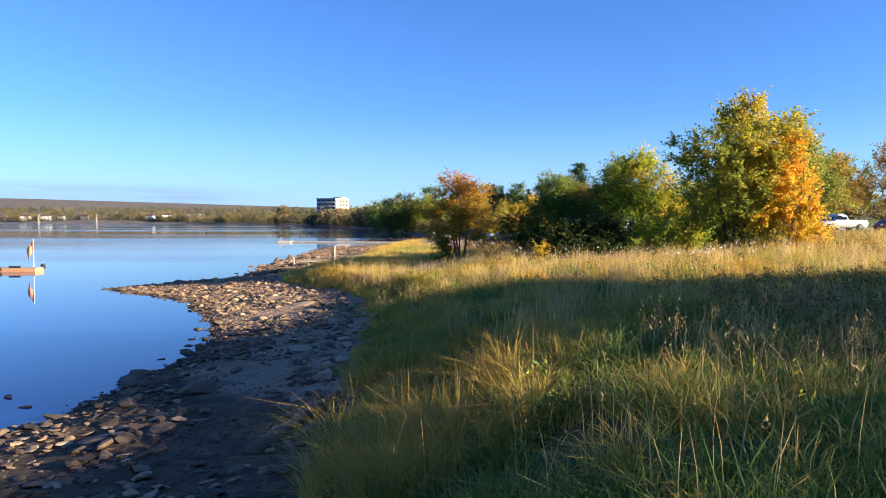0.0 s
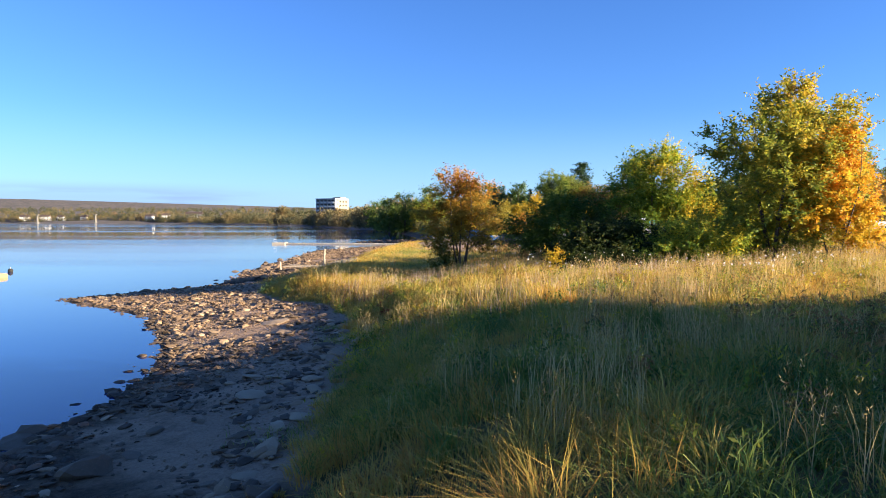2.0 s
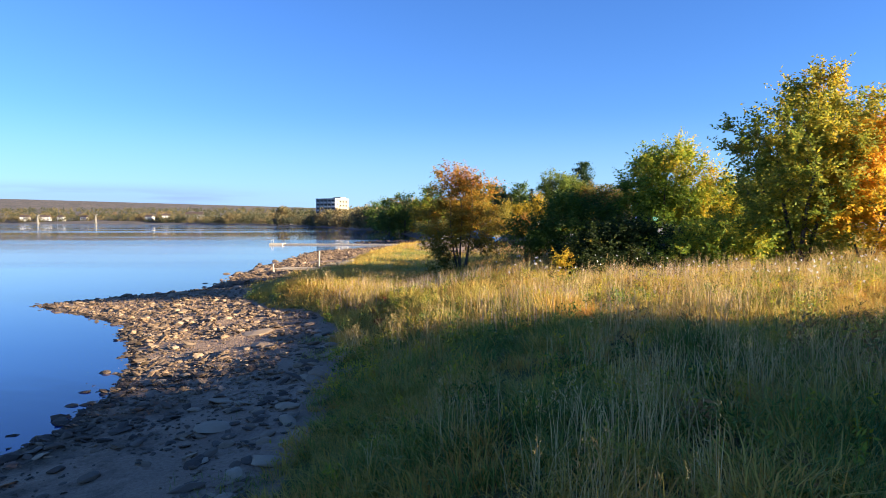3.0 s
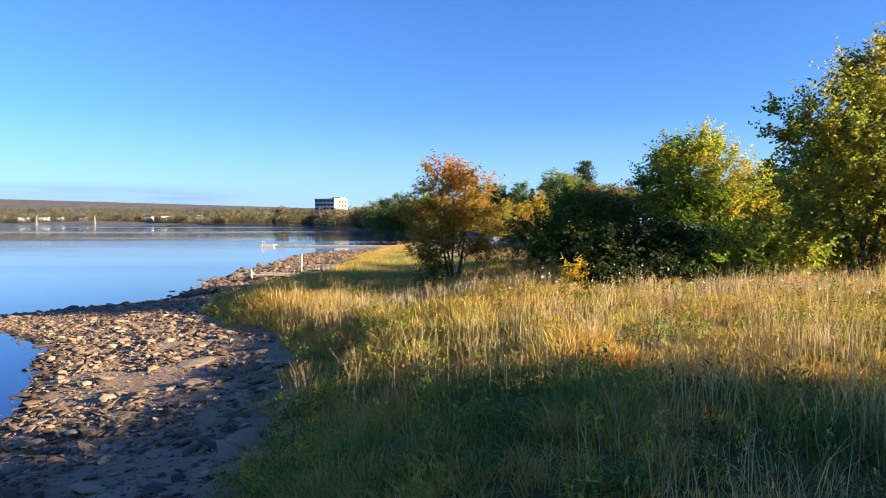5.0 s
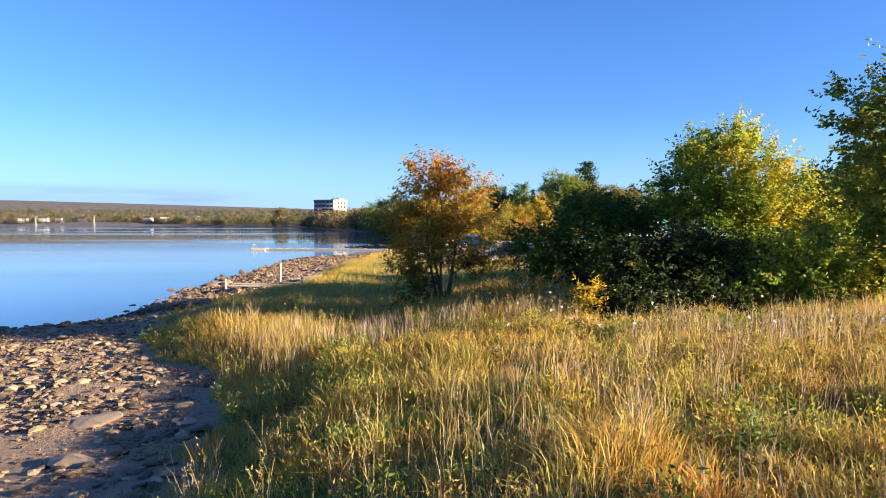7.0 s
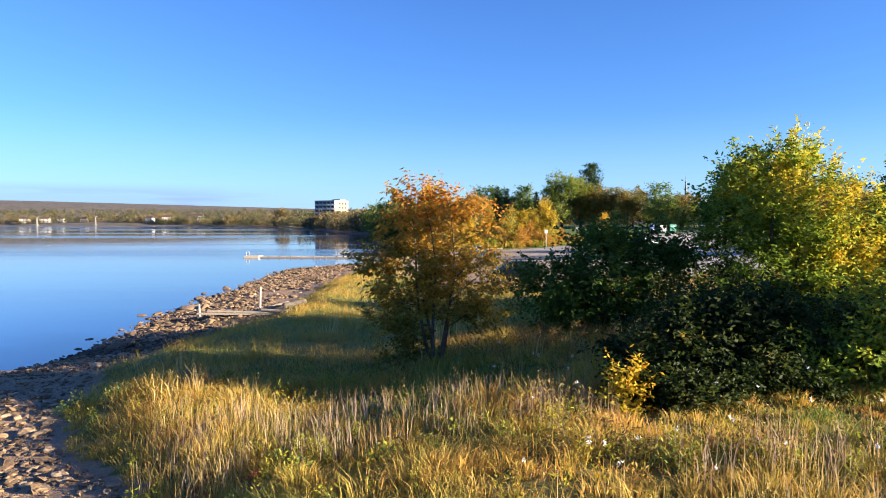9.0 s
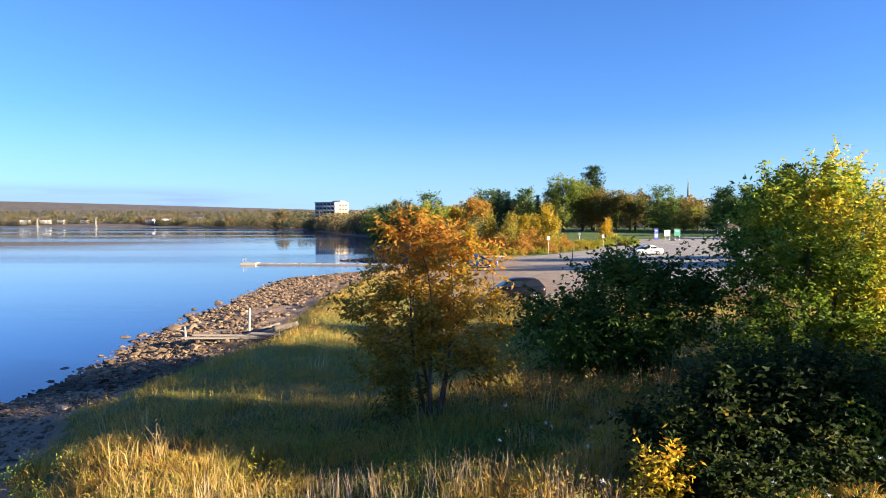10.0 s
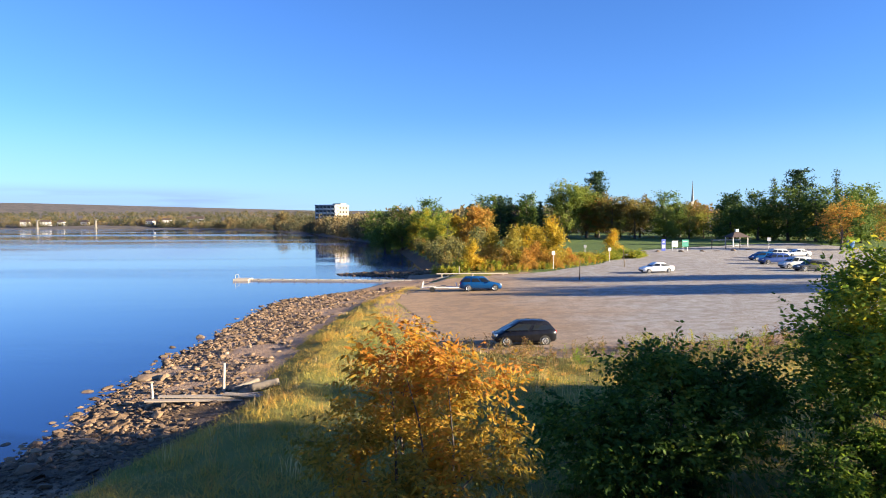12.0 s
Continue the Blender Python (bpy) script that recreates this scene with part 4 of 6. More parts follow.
def bank_spots(y0, y1, n, depth, h0, h1, seed, gap=4):
    r = np.random.default_rng(seed)
    y = r.uniform(y0, y1, n)
    x = np.interp(y, SHORE_Y, SHORE_X) + gap + depth * r.random(n) ** 1.6
    stature = 0.6 + 0.8 * value_noise(x, y, 22, seed + 40)
    return np.stack([x, y, stature * r.uniform(h0, h1, n) * (0.7 + 0.3 * np.clip((x - np.interp(y, SHORE_Y, SHORE_X)) / 20, 0, 1))], 1)


far_wood("bank_scrub", bank_spots(166, 360, 200, 16, 2.5, 6.5, 9, 4.0), "dark scrub above the waterline of the cove", 300, 10, mat_leaf_scrub, 0.1)
far_wood("bank_wood", bank_spots(300, 720, 700, 100, 8, 15, 1, 2), "autumn trees along the river bank", 120, 2, None, 0.13)
far_wood("bank_wood", bank_spots(700, 1760, 1500, 300, 8, 17, 3, 2), "autumn trees along the far bank", 66, 4, None, 0.16)
r5 = np.random.default_rng(5)
far_wood("far_wood", np.stack([r5.uniform(-2600, -450, 1700), 1900 + 700 * r5.random(1700) ** 1.5, r5.uniform(8, 16, 1700)], 1), "far woods in autumn colours", 24, 6, None, 0.24)
far_x = r5.uniform(-3200, -600, 1500)
far_y = np.interp(-far_x, [-x for x in SHORE_X[-4:]], SHORE_Y[-4:]) + 8 + 240 * r5.random(1500) ** 1.4
far_wood("far_wood", np.stack([far_x, far_y, r5.uniform(4, 13, 1500) * (0.5 + 1.0 * value_noise(far_x, far_y, 70, 6))], 1), "autumn trees across the river", 40, 12, None, 0.19)
far_wood("bank_wood", np.stack([r5.uniform(-112, -82, 26), r5.uniform(640, 668, 26), r5.uniform(11, 16, 26)], 1), "trees in front of the apartment block", 200, 14, None, 0.14)
far_wood("bank_wood", np.array([(-207, 900, 25), (-203, 893, 22), (-211, 908, 24), (-190, 880, 16), (-222, 925, 17)]), "tall trees standing out on the far bank", 500, 16, None, 0.11)
far_wood("park_wood", np.stack([r5.uniform(-20, 260, 240), r5.uniform(300, 480, 240), r5.uniform(9, 14, 240)], 1), "trees behind the park", 100, 8, None, 0.17)


# ---- stones, driftwood and planks on the shore ----
def stone_mesh(name, seed, flat, mat, detail=2):
    """One water-worn angular stone, about 1 m long before it is scaled."""
    bm = bmesh.new()
    bmesh.ops.create_icosphere(bm, subdivisions=detail, radius=0.5)
    r = np.random.default_rng(seed)
    cuts = [(Vector(r.normal(size=3)).normalized(), r.uniform(0.26, 0.42)) for _ in range(11)]
    for v in bm.verts:
        for n_, d in cuts:
            over = v.co.dot(n_) - d
            if over > 0:
                v.co -= n_ * over * 0.9
        v.co *= 1 + 0.16 * noise.noise(v.co * 3.1 + Vector((seed * 3.7, 0, 0)))
        v.co.x *= 1.15
        v.co.y *= 0.85
        v.co.z *= flat
    me = bpy.data.meshes.new(name)
    bm.to_mesh(me)
    bm.free()
    me.materials.append(mat)
    return me


STONE_FLAT = [0.5, 0.62, 0.42, 0.7, 0.36, 0.55, 0.8, 0.45]
stone_shapes = [stone_mesh("stone", 20 + k, f, mat_stone) for k, f in enumerate(STONE_FLAT)]
wet_shapes = [stone_mesh("wet_stone", 20 + k, f, mat_stone_dark) for k, f in enumerate(STONE_FLAT)]


def boulder(name, x, y, size, shape, turn, label, z=None, sink=0.12, group="", squash=1.0):
    dark = float(damp_and_shade(np.array([x]), np.array([y]))[0]) > 0.4 or x < float(shore_x(np.array([y]))[0])
    ob = new(name, (wet_shapes if dark else stone_shapes)[shape])
    zz = ground_z(x, y) if z is None else z
    ob.matrix_basis = pose(x, y, zz + size * (0.25 - sink) * squash, (turn * 3) % 17 - 8, (turn * 5) % 15 - 7, turn) @ Matrix.Diagonal((size, size, size * squash, 1))
    return tagged(ob, label, "rock", group)


# the boulders that stand out
for x, y, size, k, turn, sq, label in [
    (-5.75, 16.2, 0.95, 3, 40, 0.7, "rounded dark boulder on the stony shore"), (-2.75, 24.4, 1.0, 2, 115, 0.8, "flat dark boulder at the edge of the grass"),
    (-2.5, 26.2, 0.8, 0, 60, 0.7, "flat dark boulder at the edge of the grass"), (-6.6, 32.3, 1.1, 4, 15, 0.5, "flat half-buried slab of rock on the sand"),
    (-5.6, 29.6, 0.9, 2, 160, 0.5, "flat half-buried rock on the sand"), (-16.5, 70.0, 1.5, 4, 10, 0.9, "large pale boulder at the waterline"),
    (-15.4, 69.6, 0.9, 1, 75, 0.8, "pale boulder at the waterline"), (-14.0, 54.2, 0.9, 6, 30, 0.7, "rounded pale boulder on the stony shore"),
    (-6.3, 12.6, 0.8, 4, 12, 0.7, "flat brown rock on the near shore"), (-5.3, 12.9, 0.6, 5, 70, 0.6, "brown rock on the near shore"),
    (-8.6, 18.9, 1.0, 4, 100, 0.5, "low dark rock in the shallow water"), (-7.9, 17.9, 0.6, 1, 20, 0.7, "dark rock at the waterline"),
    (-4.2, 20.5, 0.8, 2, 50, 0.5, "flat half-buried rock on the near shore"), (-4.9, 23.0, 0.7, 4, 140, 0.5, "flat half-buried rock on the near shore"),
]:
    boulder("boulder", x, y, size, k, turn, label, squash=sq, sink=0.16)
for x, y, s, k in [(-18.0, 68.0, 0.75, 0), (-18.7, 67.2, 0.6, 2), (-18.9, 85.6, 0.8, 6), (-18.6, 77.3, 0.7, 3), (-18.0, 77.8, 0.6, 1), (-17.4, 58.0, 0.45, 4), (-17.2, 61.2, 0.4, 2), (-10.0, 27.9, 0.35, 5), (-9.4, 25.6, 0.32, 4), (-9.0, 24.2, 0.3, 2), (-10.9, 17.1, 0.3, 0), (-9.9, 16.2, 0.3, 4), (-19.5, 81.1, 0.5, 1)]:
    boulder("water_rock", x, y, s, k, (x * 37) % 180, "lone rock standing in the shallow water", z=-0.04 * s, sink=0.16, group="rocks in the shallows", squash=0.75)

# dark rocks bedded along the foot of the bank
r9 = np.random.default_rng(95)
for k in range(22):
    y = 11.5 + k * 1.02 + r9.uniform(-0.4, 0.4)
    x = float(edge_x(np.array([y]))[0]) - r9.uniform(0.0, 0.75)
    boulder("bank_rock", x, y, r9.uniform(0.3, 0.65), k % 8, (k * 53) % 180, "dark rock at the foot of the grassy bank", group="rocks under the bank", squash=0.65, sink=0.14)

# the larger shore stones that can be told apart
r6 = np.random.default_rng(61)
placed = []
while len(placed) < 280:
    y = r6.uniform(9, 118)
    s, e = float(shore_x(np.array([y]))[0]), float(edge_x(np.array([y]))[0])
    u = r6.random() ** (1.0 if 33 < y < 55 else 1.25)
    x = s - 0.7 + (e - s + 0.5) * u
    if y < 36 and u > 0.62 and r6.random() < 0.75:
        continue
    size = r6.uniform(0.16, 0.4) * (1.35 if y > 60 else 1.0) * (1.5 if r6.random() < 0.12 else 1)
    if any((x - a) ** 2 + (y - b) ** 2 < (0.45 * (size + c)) ** 2 for a, b, c in placed):
        continue
    placed.append((x, y, size))
for k, (x, y, size) in enumerate(placed):
    boulder("shore_stone", x, y, size, k % 8, (k * 67) % 360, "angular brown stone on the river shore", z=max(-0.08, ground_z(x, y)), group="shore stones", squash=0.7)


def rubble(name, n, zone, size0, size1, seed, label, mat=None, flat=1.0):
    """Countless smaller stones in one mesh."""
    r = np.random.default_rng(seed)
    bm = bmesh.new()
    bmesh.ops.create_icosphere(bm, subdivisions=1, radius=0.5)
    base = np.array([v.co[:] for v in bm.verts])
    tri = np.array([[v.index for v in f.verts] for f in bm.faces])
    bm.free()
    x, y = zone(r, n)
    n = len(x)
    size = r.uniform(size0, size1, n) * np.exp(r.normal(size=n) * 0.35)
    ang, c = r.uniform(0, 6.28, n), base[None] * (1 + 0.34 * r.uniform(-1, 1, (n, len(base), 1)))
    c = c * np.stack([r.uniform(0.85, 1.4, n), r.uniform(0.6, 1.0, n), flat * r.uniform(0.26, 0.62, n)], 1)[:, None]
    rx = c[..., 0] * np.cos(ang)[:, None] - c[..., 1] * np.sin(ang)[:, None]
    ry = c[..., 0] * np.sin(ang)[:, None] + c[..., 1] * np.cos(ang)[:, None]
    tilt = r.normal(size=(n, 2)) * 0.2
    rz = c[..., 2] + rx * tilt[:, :1] + ry * tilt[:, 1:]
    v = np.stack([rx, ry, rz], -1) * size[:, None, None]
    v += np.stack([x, y, np.maximum(height(x, y), -0.1) + 0.08 * size], 1)[:, None]
    f = (tri[None] + (np.arange(n) * len(base))[:, None, None]).reshape(-1, 3)
    ob = new(name, mesh_np(name, v.reshape(-1, 3), f, mat or mat_stone))
    return tagged(ob, label, "stones", kind="stuff")


def zone_shore(y0, y1, damp_shade, gaps=0.3):
    """A zone of the near shore, the wet and darkened or the dry part of it."""
    def zone(r, n):
        y = r.uniform(y0, y1, n)
        s, e = shore_x(y), edge_x(y)
        u = r.random(n)
        x = s - 0.9 + (e - s + 0.8) * u
        wet_here = damp_and_shade(x, y) + 0.5 * (value_noise(x, y, 1.5, 25) - 0.5) > 0.4
        keep = (value_noise(x, y, 2.2, 21) + 0.35 * (y > 35) - np.where(y < 17, 0.17, 0.42) * (u > 0.55) * (y < 36) - 0.35 * (y < 16) > gaps) & (wet_here == damp_shade)
        return x[keep], y[keep]
    return zone


def zone_far(r, n):
    y = r.uniform(55, 122, n)
    s, e = shore_x(y), edge_x(y)
    x = s - 1.0 + (e - s + 0.4) * r.random(n) ** 1.2
    keep = value_noise(x, y, 3.0, 22) > 0.2
    return x[keep], y[keep]


def zone_near(r, n):
    """The whole width of the near shore, thickest by the water and under the bank."""
    y = r.uniform(7, 37, n)
    s, e = shore_x(y), edge_x(y)
    u = r.random(n)
    x = s - 0.4 + (e - s + 0.3) * u
    keep = value_noise(x, y, 1.9, 24) + 0.25 * (np.abs(u - 0.5) > 0.34) > 0.5
    return x[keep], y[keep]


def zone_spit(r, n):
    y = r.uniform(150, 161, n)
    x = shore_x(y) + (16 * r.random(n))
    return x, y


rubble("shore_rubble", 15000, zone_shore(7, 56, False), 0.06, 0.16, 71, "tan rubble and cobbles strewn over the shore")
rubble("wet_rubble", 8500, zone_shore(7, 56, True), 0.06, 0.22, 74, "dark wet rubble on the near shore", mat_stone_dark, 0.75)
rubble("pebbles", 3500, zone_shore(8, 36, False, -0.2), 0.03, 0.09, 76, "small tan pebbles on the sand")
rubble("pebbles", 3500, zone_shore(8, 36, True, -0.2), 0.03, 0.1, 77, "small dark pebbles in the mud", mat_stone_dark)
rubble("flagstones", 900, zone_shore(31, 55, False), 0.13, 0.26, 75, "flat tan slabs of rock on the spit", None, 0.8)
rubble("flat_stones", 1000, zone_near, 0.12, 0.28, 78, "flat dark stones bedded in the near mud", mat_stone_dark, 0.6)
rubble("flat_stones", 1000, zone_near, 0.1, 0.24, 79, "flat brown stones bedded in the near mud", None, 0.6)
rubble("shore_rubble", 9000, zone_far, 0.13, 0.31, 72, "pale rubble and cobbles along the waterline")
rubble("spit_rubble", 2600, zone_spit, 0.22, 0.5, 73, "brown rubble spit beyond the jetty")


def log(name, a, b, r0, r1, label, seed, mat=None):
    """A weathered log lying between two places."""
    a, b = np.array(a, float), np.array(b, float)
    r = np.random.default_rng(seed)
    line = [(a + (b - a) * f + r.normal(size=3) * 0.012, r0 + (r1 - r0) * f) for f in np.linspace(0, 1, 9)]
    line = [(line[0][0] + (a - b) * 0.002, 0.01)] + line + [(line[-1][0] + (b - a) * 0.002, 0.01)]
    v, f = tubes([line], 9)
    ob = new(name, mesh_np(name, v, f, mat or mat_wood_old, True))
    return tagged(ob, label, "log")


log("driftwood_log", (-3.15, 11.3, ground_z(-3.15, 11.3) + 0.03), (-2.25, 14.6, ground_z(-2.25, 14.6) + 0.06), 0.13, 0.07, "weathered dark driftwood log by the grass", 5, mat_wood_dark)
log("driftwood_log", (-8.6, 63.9, 1.0), (-7.2, 64.3, 1.25), 0.22, 0.2, "pale sawn driftwood log end on the bank", 6)
log("driftwood_log", (-9.6, 64.2, 0.85), (-8.6, 65.4, 1.1), 0.13, 0.12, "pale short driftwood log on the bank", 7)

# the old plank landing
landing = thing("plank_landing", -10.6, 62.9, ground_z(-10.6, 62.9), 8, "old weathered plank landing across the stones", "landing")
for k, (dx, dy, ln, zz, tz, tx) in enumerate([(-0.4, -0.35, 4.6, 0.2, 3, 3), (0.2, 0.0, 4.8, 0.27, -1, 2), (-0.2, 0.35, 4.0, 0.24, 2, -3), (1.9, -0.2, 2.0, 0.34, -14, 8), (2.4, 0.3, 1.5, 0.3, 20, -7)]):
    bm = box(bmesh.new(), dx, dy, zz, ln, 0.32, 0.07, 0.012, pose(0, 0, 0, tx, 2, tz))
    part("plank", bm, mat_wood_grey, landing)
for dx in (-1.8, 0.6):
    part("beam", box(bmesh.new(), dx, 0, 0.08, 0.16, 1.5, 0.18, 0.015), mat_wood_dark, landing)
for x, y, h, lean in [(-10.2, 64.6, 1.65, 2), (-14.0, 64.8, 0.95, -3)]:
    p = thing("wooden_stake", x, y, ground_z(x, y) - 0.1, 0, "pale upright wooden stake in the shore", "post", "shore stakes")
    part("stake", rod(bmesh.new(), (0, 0, 0), (math.sin(radians(lean)) * h, 0, h), 0.075, 0.065, 9), mat_wood_pale, p)


# ---- grass and weeds ----
def blades(name, x, y, tall, wide, lean, mat, label, seed, category="grass", sink=0.03):
    """Grass blades, each bent its own way: narrowing to the tip."""
    r = np.random.default_rng(seed)
    n = len(x)
    z = height(x, y) - sink
    a = r.uniform(0, 2 * np.pi, n)
    bend = np.abs(lean * r.normal(1.0, 0.6, n))
    face = r.uniform(0, np.pi, n)
    wx, wy = np.cos(face) * wide / 2, np.sin(face) * wide / 2
    dx, dy = np.cos(a) * bend * tall, np.sin(a) * bend * tall
    if wide.mean() > 0.0175:
        v = np.stack([np.stack([x - wx, y - wy, z], 1), np.stack([x + wx, y + wy, z], 1), np.stack([x + dx * 0.8, y + dy * 0.8, z + tall * (1 - 0.28 * bend)], 1)], 1).reshape(-1, 3)
        return tagged(new(name, mesh_np(name, v, np.arange(3 * n).reshape(n, 3), mat)), label, category, kind="stuff")
    rows = []
    for f, w, out in ((0.0, 1.0, 0.0), (0.55, 0.85, 0.32)):
        zz = z + tall * f * (1 - 0.28 * bend * out)
        rows.append(np.stack([x + dx * out - wx * w, y + dy * out - wy * w, zz], 1))
        rows.append(np.stack([x + dx * out + wx * w, y + dy * out + wy * w, zz], 1))
    rows.append(np.stack([x + dx, y + dy, z + tall * (1 - 0.28 * bend)], 1))
    v = np.stack(rows, 1).reshape(-1, 3)
    i = np.arange(n)[:, None] * 5
    f = np.concatenate([i + [0, 1, 3], i + [0, 3, 2], i + [2, 3, 4]], 1).reshape(-1, 3)
    ob = new(name, mesh_np(name, v, f, mat))
    return tagged(ob, label, category, kind="stuff")


def scatter(r, n, x0, x1, y0, y1, tuft=0.0, per=1):
    """Places over the meadow, in tufts, kept off shore, lot and out of the river."""
    m = n // per
    cx, cy = r.uniform(x0, x1, m), r.uniform(y0, y1, m)
    x, y = np.repeat(cx, per) + r.normal(size=m * per) * tuft, np.repeat(cy, per) + r.normal(size=m * per) * tuft
    keep = (x > edge_x(y) + 0.1) & ~in_lot(x, y)
    thin = 0.55 * value_noise(x, y, 0.8, 36) + 0.45 * value_noise(x, y, 2.3, 37) < 0.37
    keep &= ~(thin & (r.random(len(x)) < np.where(y < 20, 0.7, 0.35)))
    return x[keep], y[keep]


def before_thicket(x, y):
    """The strip of short grass along the foot of the brambles."""
    return (x > 4.2) & (x < 15) & (y > 33.6) & (y < 37.6)


def goldness(x, y):
    """Where the meadow has turned: gold towards the shore, straw on the higher ground."""
    near_shore = np.clip(1 - (x - edge_x(y)) / 6.0, 0, 1)
    late = np.clip((y - 24) / 8, 0, 1)
    return 0.95 * value_noise(x, y, 3.0, 31) + 0.25 * value_noise(x, y, 0.9, 32) + (0.28 + 0.6 * np.clip((y - 52) / 8, 0, 1)) * near_shore + 0.22 * late - 0.2


r7 = np.random.default_rng(70)
bands = [(-4, 14, 4, 22, 72000, 0.48, 0.014), (-13, 18, 22, 46, 84000, 0.46, 0.015), (14, 34, 6, 46, 26000, 0.6, 0.024), (-13, 12, 46, 78, 74000, 0.5, 0.019), (12, 34, 46, 76, 18000, 0.6, 0.026), (-12, 8, 76, 118, 32000, 0.6, 0.026), (34, 80, 20, 78, 14000, 0.6, 0.05), (-3, 60, -14, 4, 4000, 0.6, 0.03)]
green, gold = [], []
for x0, x1, y0, y1, n, h, w in bands:
    x, y = scatter(r7, n, x0, x1, y0, y1, 0.13 + w * 4, 16)
    g = goldness(x, y) + r7.normal(size=len(x)) * (0.22 if y0 >= 46 else 0.1)
    tall = h * r7.uniform(0.55, 1.25, len(x)) * (0.3 + 0.6 * value_noise(x, y, 2.1, 33) + 0.85 * value_noise(x, y, 0.9, 34) ** 1.5) * np.clip(0.45 + (x - edge_x(y)) / 2.5, 0.45, 1) * np.clip(1 - (y - 58) / 16, np.where(x < -3, 0.8, 0.45), 1) * np.where(before_thicket(x, y), 0.5, 1)
    rows = np.stack([x, y, tall, np.full(len(x), w) * r7.uniform(0.7, 1.3, len(x))], 1)
    turn = 0.47 if y0 == 22 else 0.52
    green.append(rows[g < turn])
    gold.append(rows[g >= turn])
for near in (True, False):
    for sets, name, mat, label in ((green, "meadow_grass", mat_grass, "long green meadow grass"), (gold, "golden_grass", mat_grass_gold, "long golden autumn grass")):
        g = np.concatenate([rows for rows, band in zip(sets, bands) if (band[6] < 0.0175) == near])
        blades(name, g[:, 0], g[:, 1], g[:, 2], g[:, 3], 0.95, mat, label + ("" if near else " in the distance"), 71 + near)

# low green plants that creep onto the mud
r8 = np.random.default_rng(88)
y = r8.uniform(8.5, 34, 5200)
x = edge_x(y) - np.abs(r8.normal(size=5200)) * 0.55 + 0.1
near = value_noise(x, y, 1.4, 38) > 0.5
x, y = x[near], y[near]
blades("shore_grass", x, y, r8.uniform(0.08, 0.26, len(x)), np.full(len(x), 0.012), 0.8, mat_grass, "short green grass creeping onto the mud", 89)

# tall pale stems with seed heads
stems = []
for x0, x1, y0, y1, n, w in [(-1, 14, 4, 24, 2200, 0.008), (3, 15, 8, 24, 4200, 0.01), (0, 9, 8, 19, 3000, 0.009), (-6, 18, 22, 40, 7000, 0.01), (10, 36, 8, 46, 6500, 0.014), (-8, 30, 40, 74, 6000, 0.02)]:
    x, y = scatter(r7, n, x0, x1, y0, y1, 0.16, 12)
    k = value_noise(x, y, 2.6, 35) + np.clip((x - 2) / 20, 0, 0.3) > 0.62
    k &= ~before_thicket(x, y)
    stems.append(np.stack([x[k], y[k], r7.uniform(0.6, 1.05, k.sum()) * np.clip(1 - (y[k] - 56) / 16, 0.4, 1), np.full(k.sum(), w)], 1))
x, y = scatter(r7, 320, 1.2, 7, 5, 8.5, 0.3, 8)
stems.append(np.stack([x, y, r7.uniform(0.7, 1.15, len(x)), np.full(len(x), 0.008)], 1))
stems = np.concatenate(stems)
blades("straw_stems", stems[:, 0], stems[:, 1], stems[:, 2], stems[:, 3], 0.24, mat_straw, "tall bleached grass stems with seed heads", 73)


def seed_heads(name, rows, mat, label, seed):
    """A feathery spike of small husks at the top of every other stem."""
    r = np.random.default_rng(seed)
    pick = rows[r.random(len(rows)) < 0.22]
    which = np.repeat(np.arange(len(pick)), 8)
    p = np.stack([pick[which, 0], pick[which, 1], height(pick[which, 0], pick[which, 1]) + pick[which, 2] * r.uniform(0.8, 1.0, len(which))], 1)
    p[:, :2] += r.normal(size=(len(which), 2)) * 0.015
    v, f = leaf_cards(p, 0.05, 0.011, seed, 0.0, -1.6)
    return tagged(new(name, mesh_np(name, v, f, mat)), label, "grass", kind="stuff")


seed_heads("seed_heads", stems, mat_straw, "feathery pale grass seed heads", 74)


def weeds(name, n, x0, x1, y0, y1, tall, leaf, mat, label, seed, per=36, patch=0.55):
    """Leafy weeds: upright stalks with leaves all the way up."""
    r = np.random.default_rng(seed)
    x, y = scatter(r, n, x0, x1, y0, y1)
    keep = (value_noise(x, y, 2.2, seed) > patch) & ~before_thicket(x, y)
    x, y = x[keep], y[keep]
    h = tall * r.uniform(0.6, 1.2, len(x))
    which = np.repeat(np.arange(len(x)), per)
    s = r.uniform(0.15, 1, len(which))
    p = np.stack([x[which] + r.normal(size=len(which)) * 0.07, y[which] + r.normal(size=len(which)) * 0.07, height(x[which], y[which]) + h[which] * s], 1)
    v, f = leaf_cards(p, leaf, leaf * 0.3, seed, 0.3, -0.3)
    return tagged(new(name, mesh_np(name, v, f, mat)), label, "weeds", kind="stuff")


weeds("goldenrod_weeds", 1000, 6, 26, 7, 34, 0.65, 0.08, mat_weed, "brown leafy weeds going to seed", 75)
weeds("goldenrod_weeds", 1000, 3, 26, 33, 46, 0.75, 0.11, mat_weed, "brown leafy weeds under the trees", 76)
weeds("meadow_weeds", 700, -3, 14, 6, 36, 0.5, 0.09, mat_leaf_yellowgreen, "low green broad-leaved weeds in the grass", 77, 24, 0.5)
weeds("meadow_weeds", 1500, -9, 16, 22, 40, 0.5, 0.085, mat_leaf_yellowgreen, "low yellow-green leafy weeds in the grass", 79, 26, 0.45)
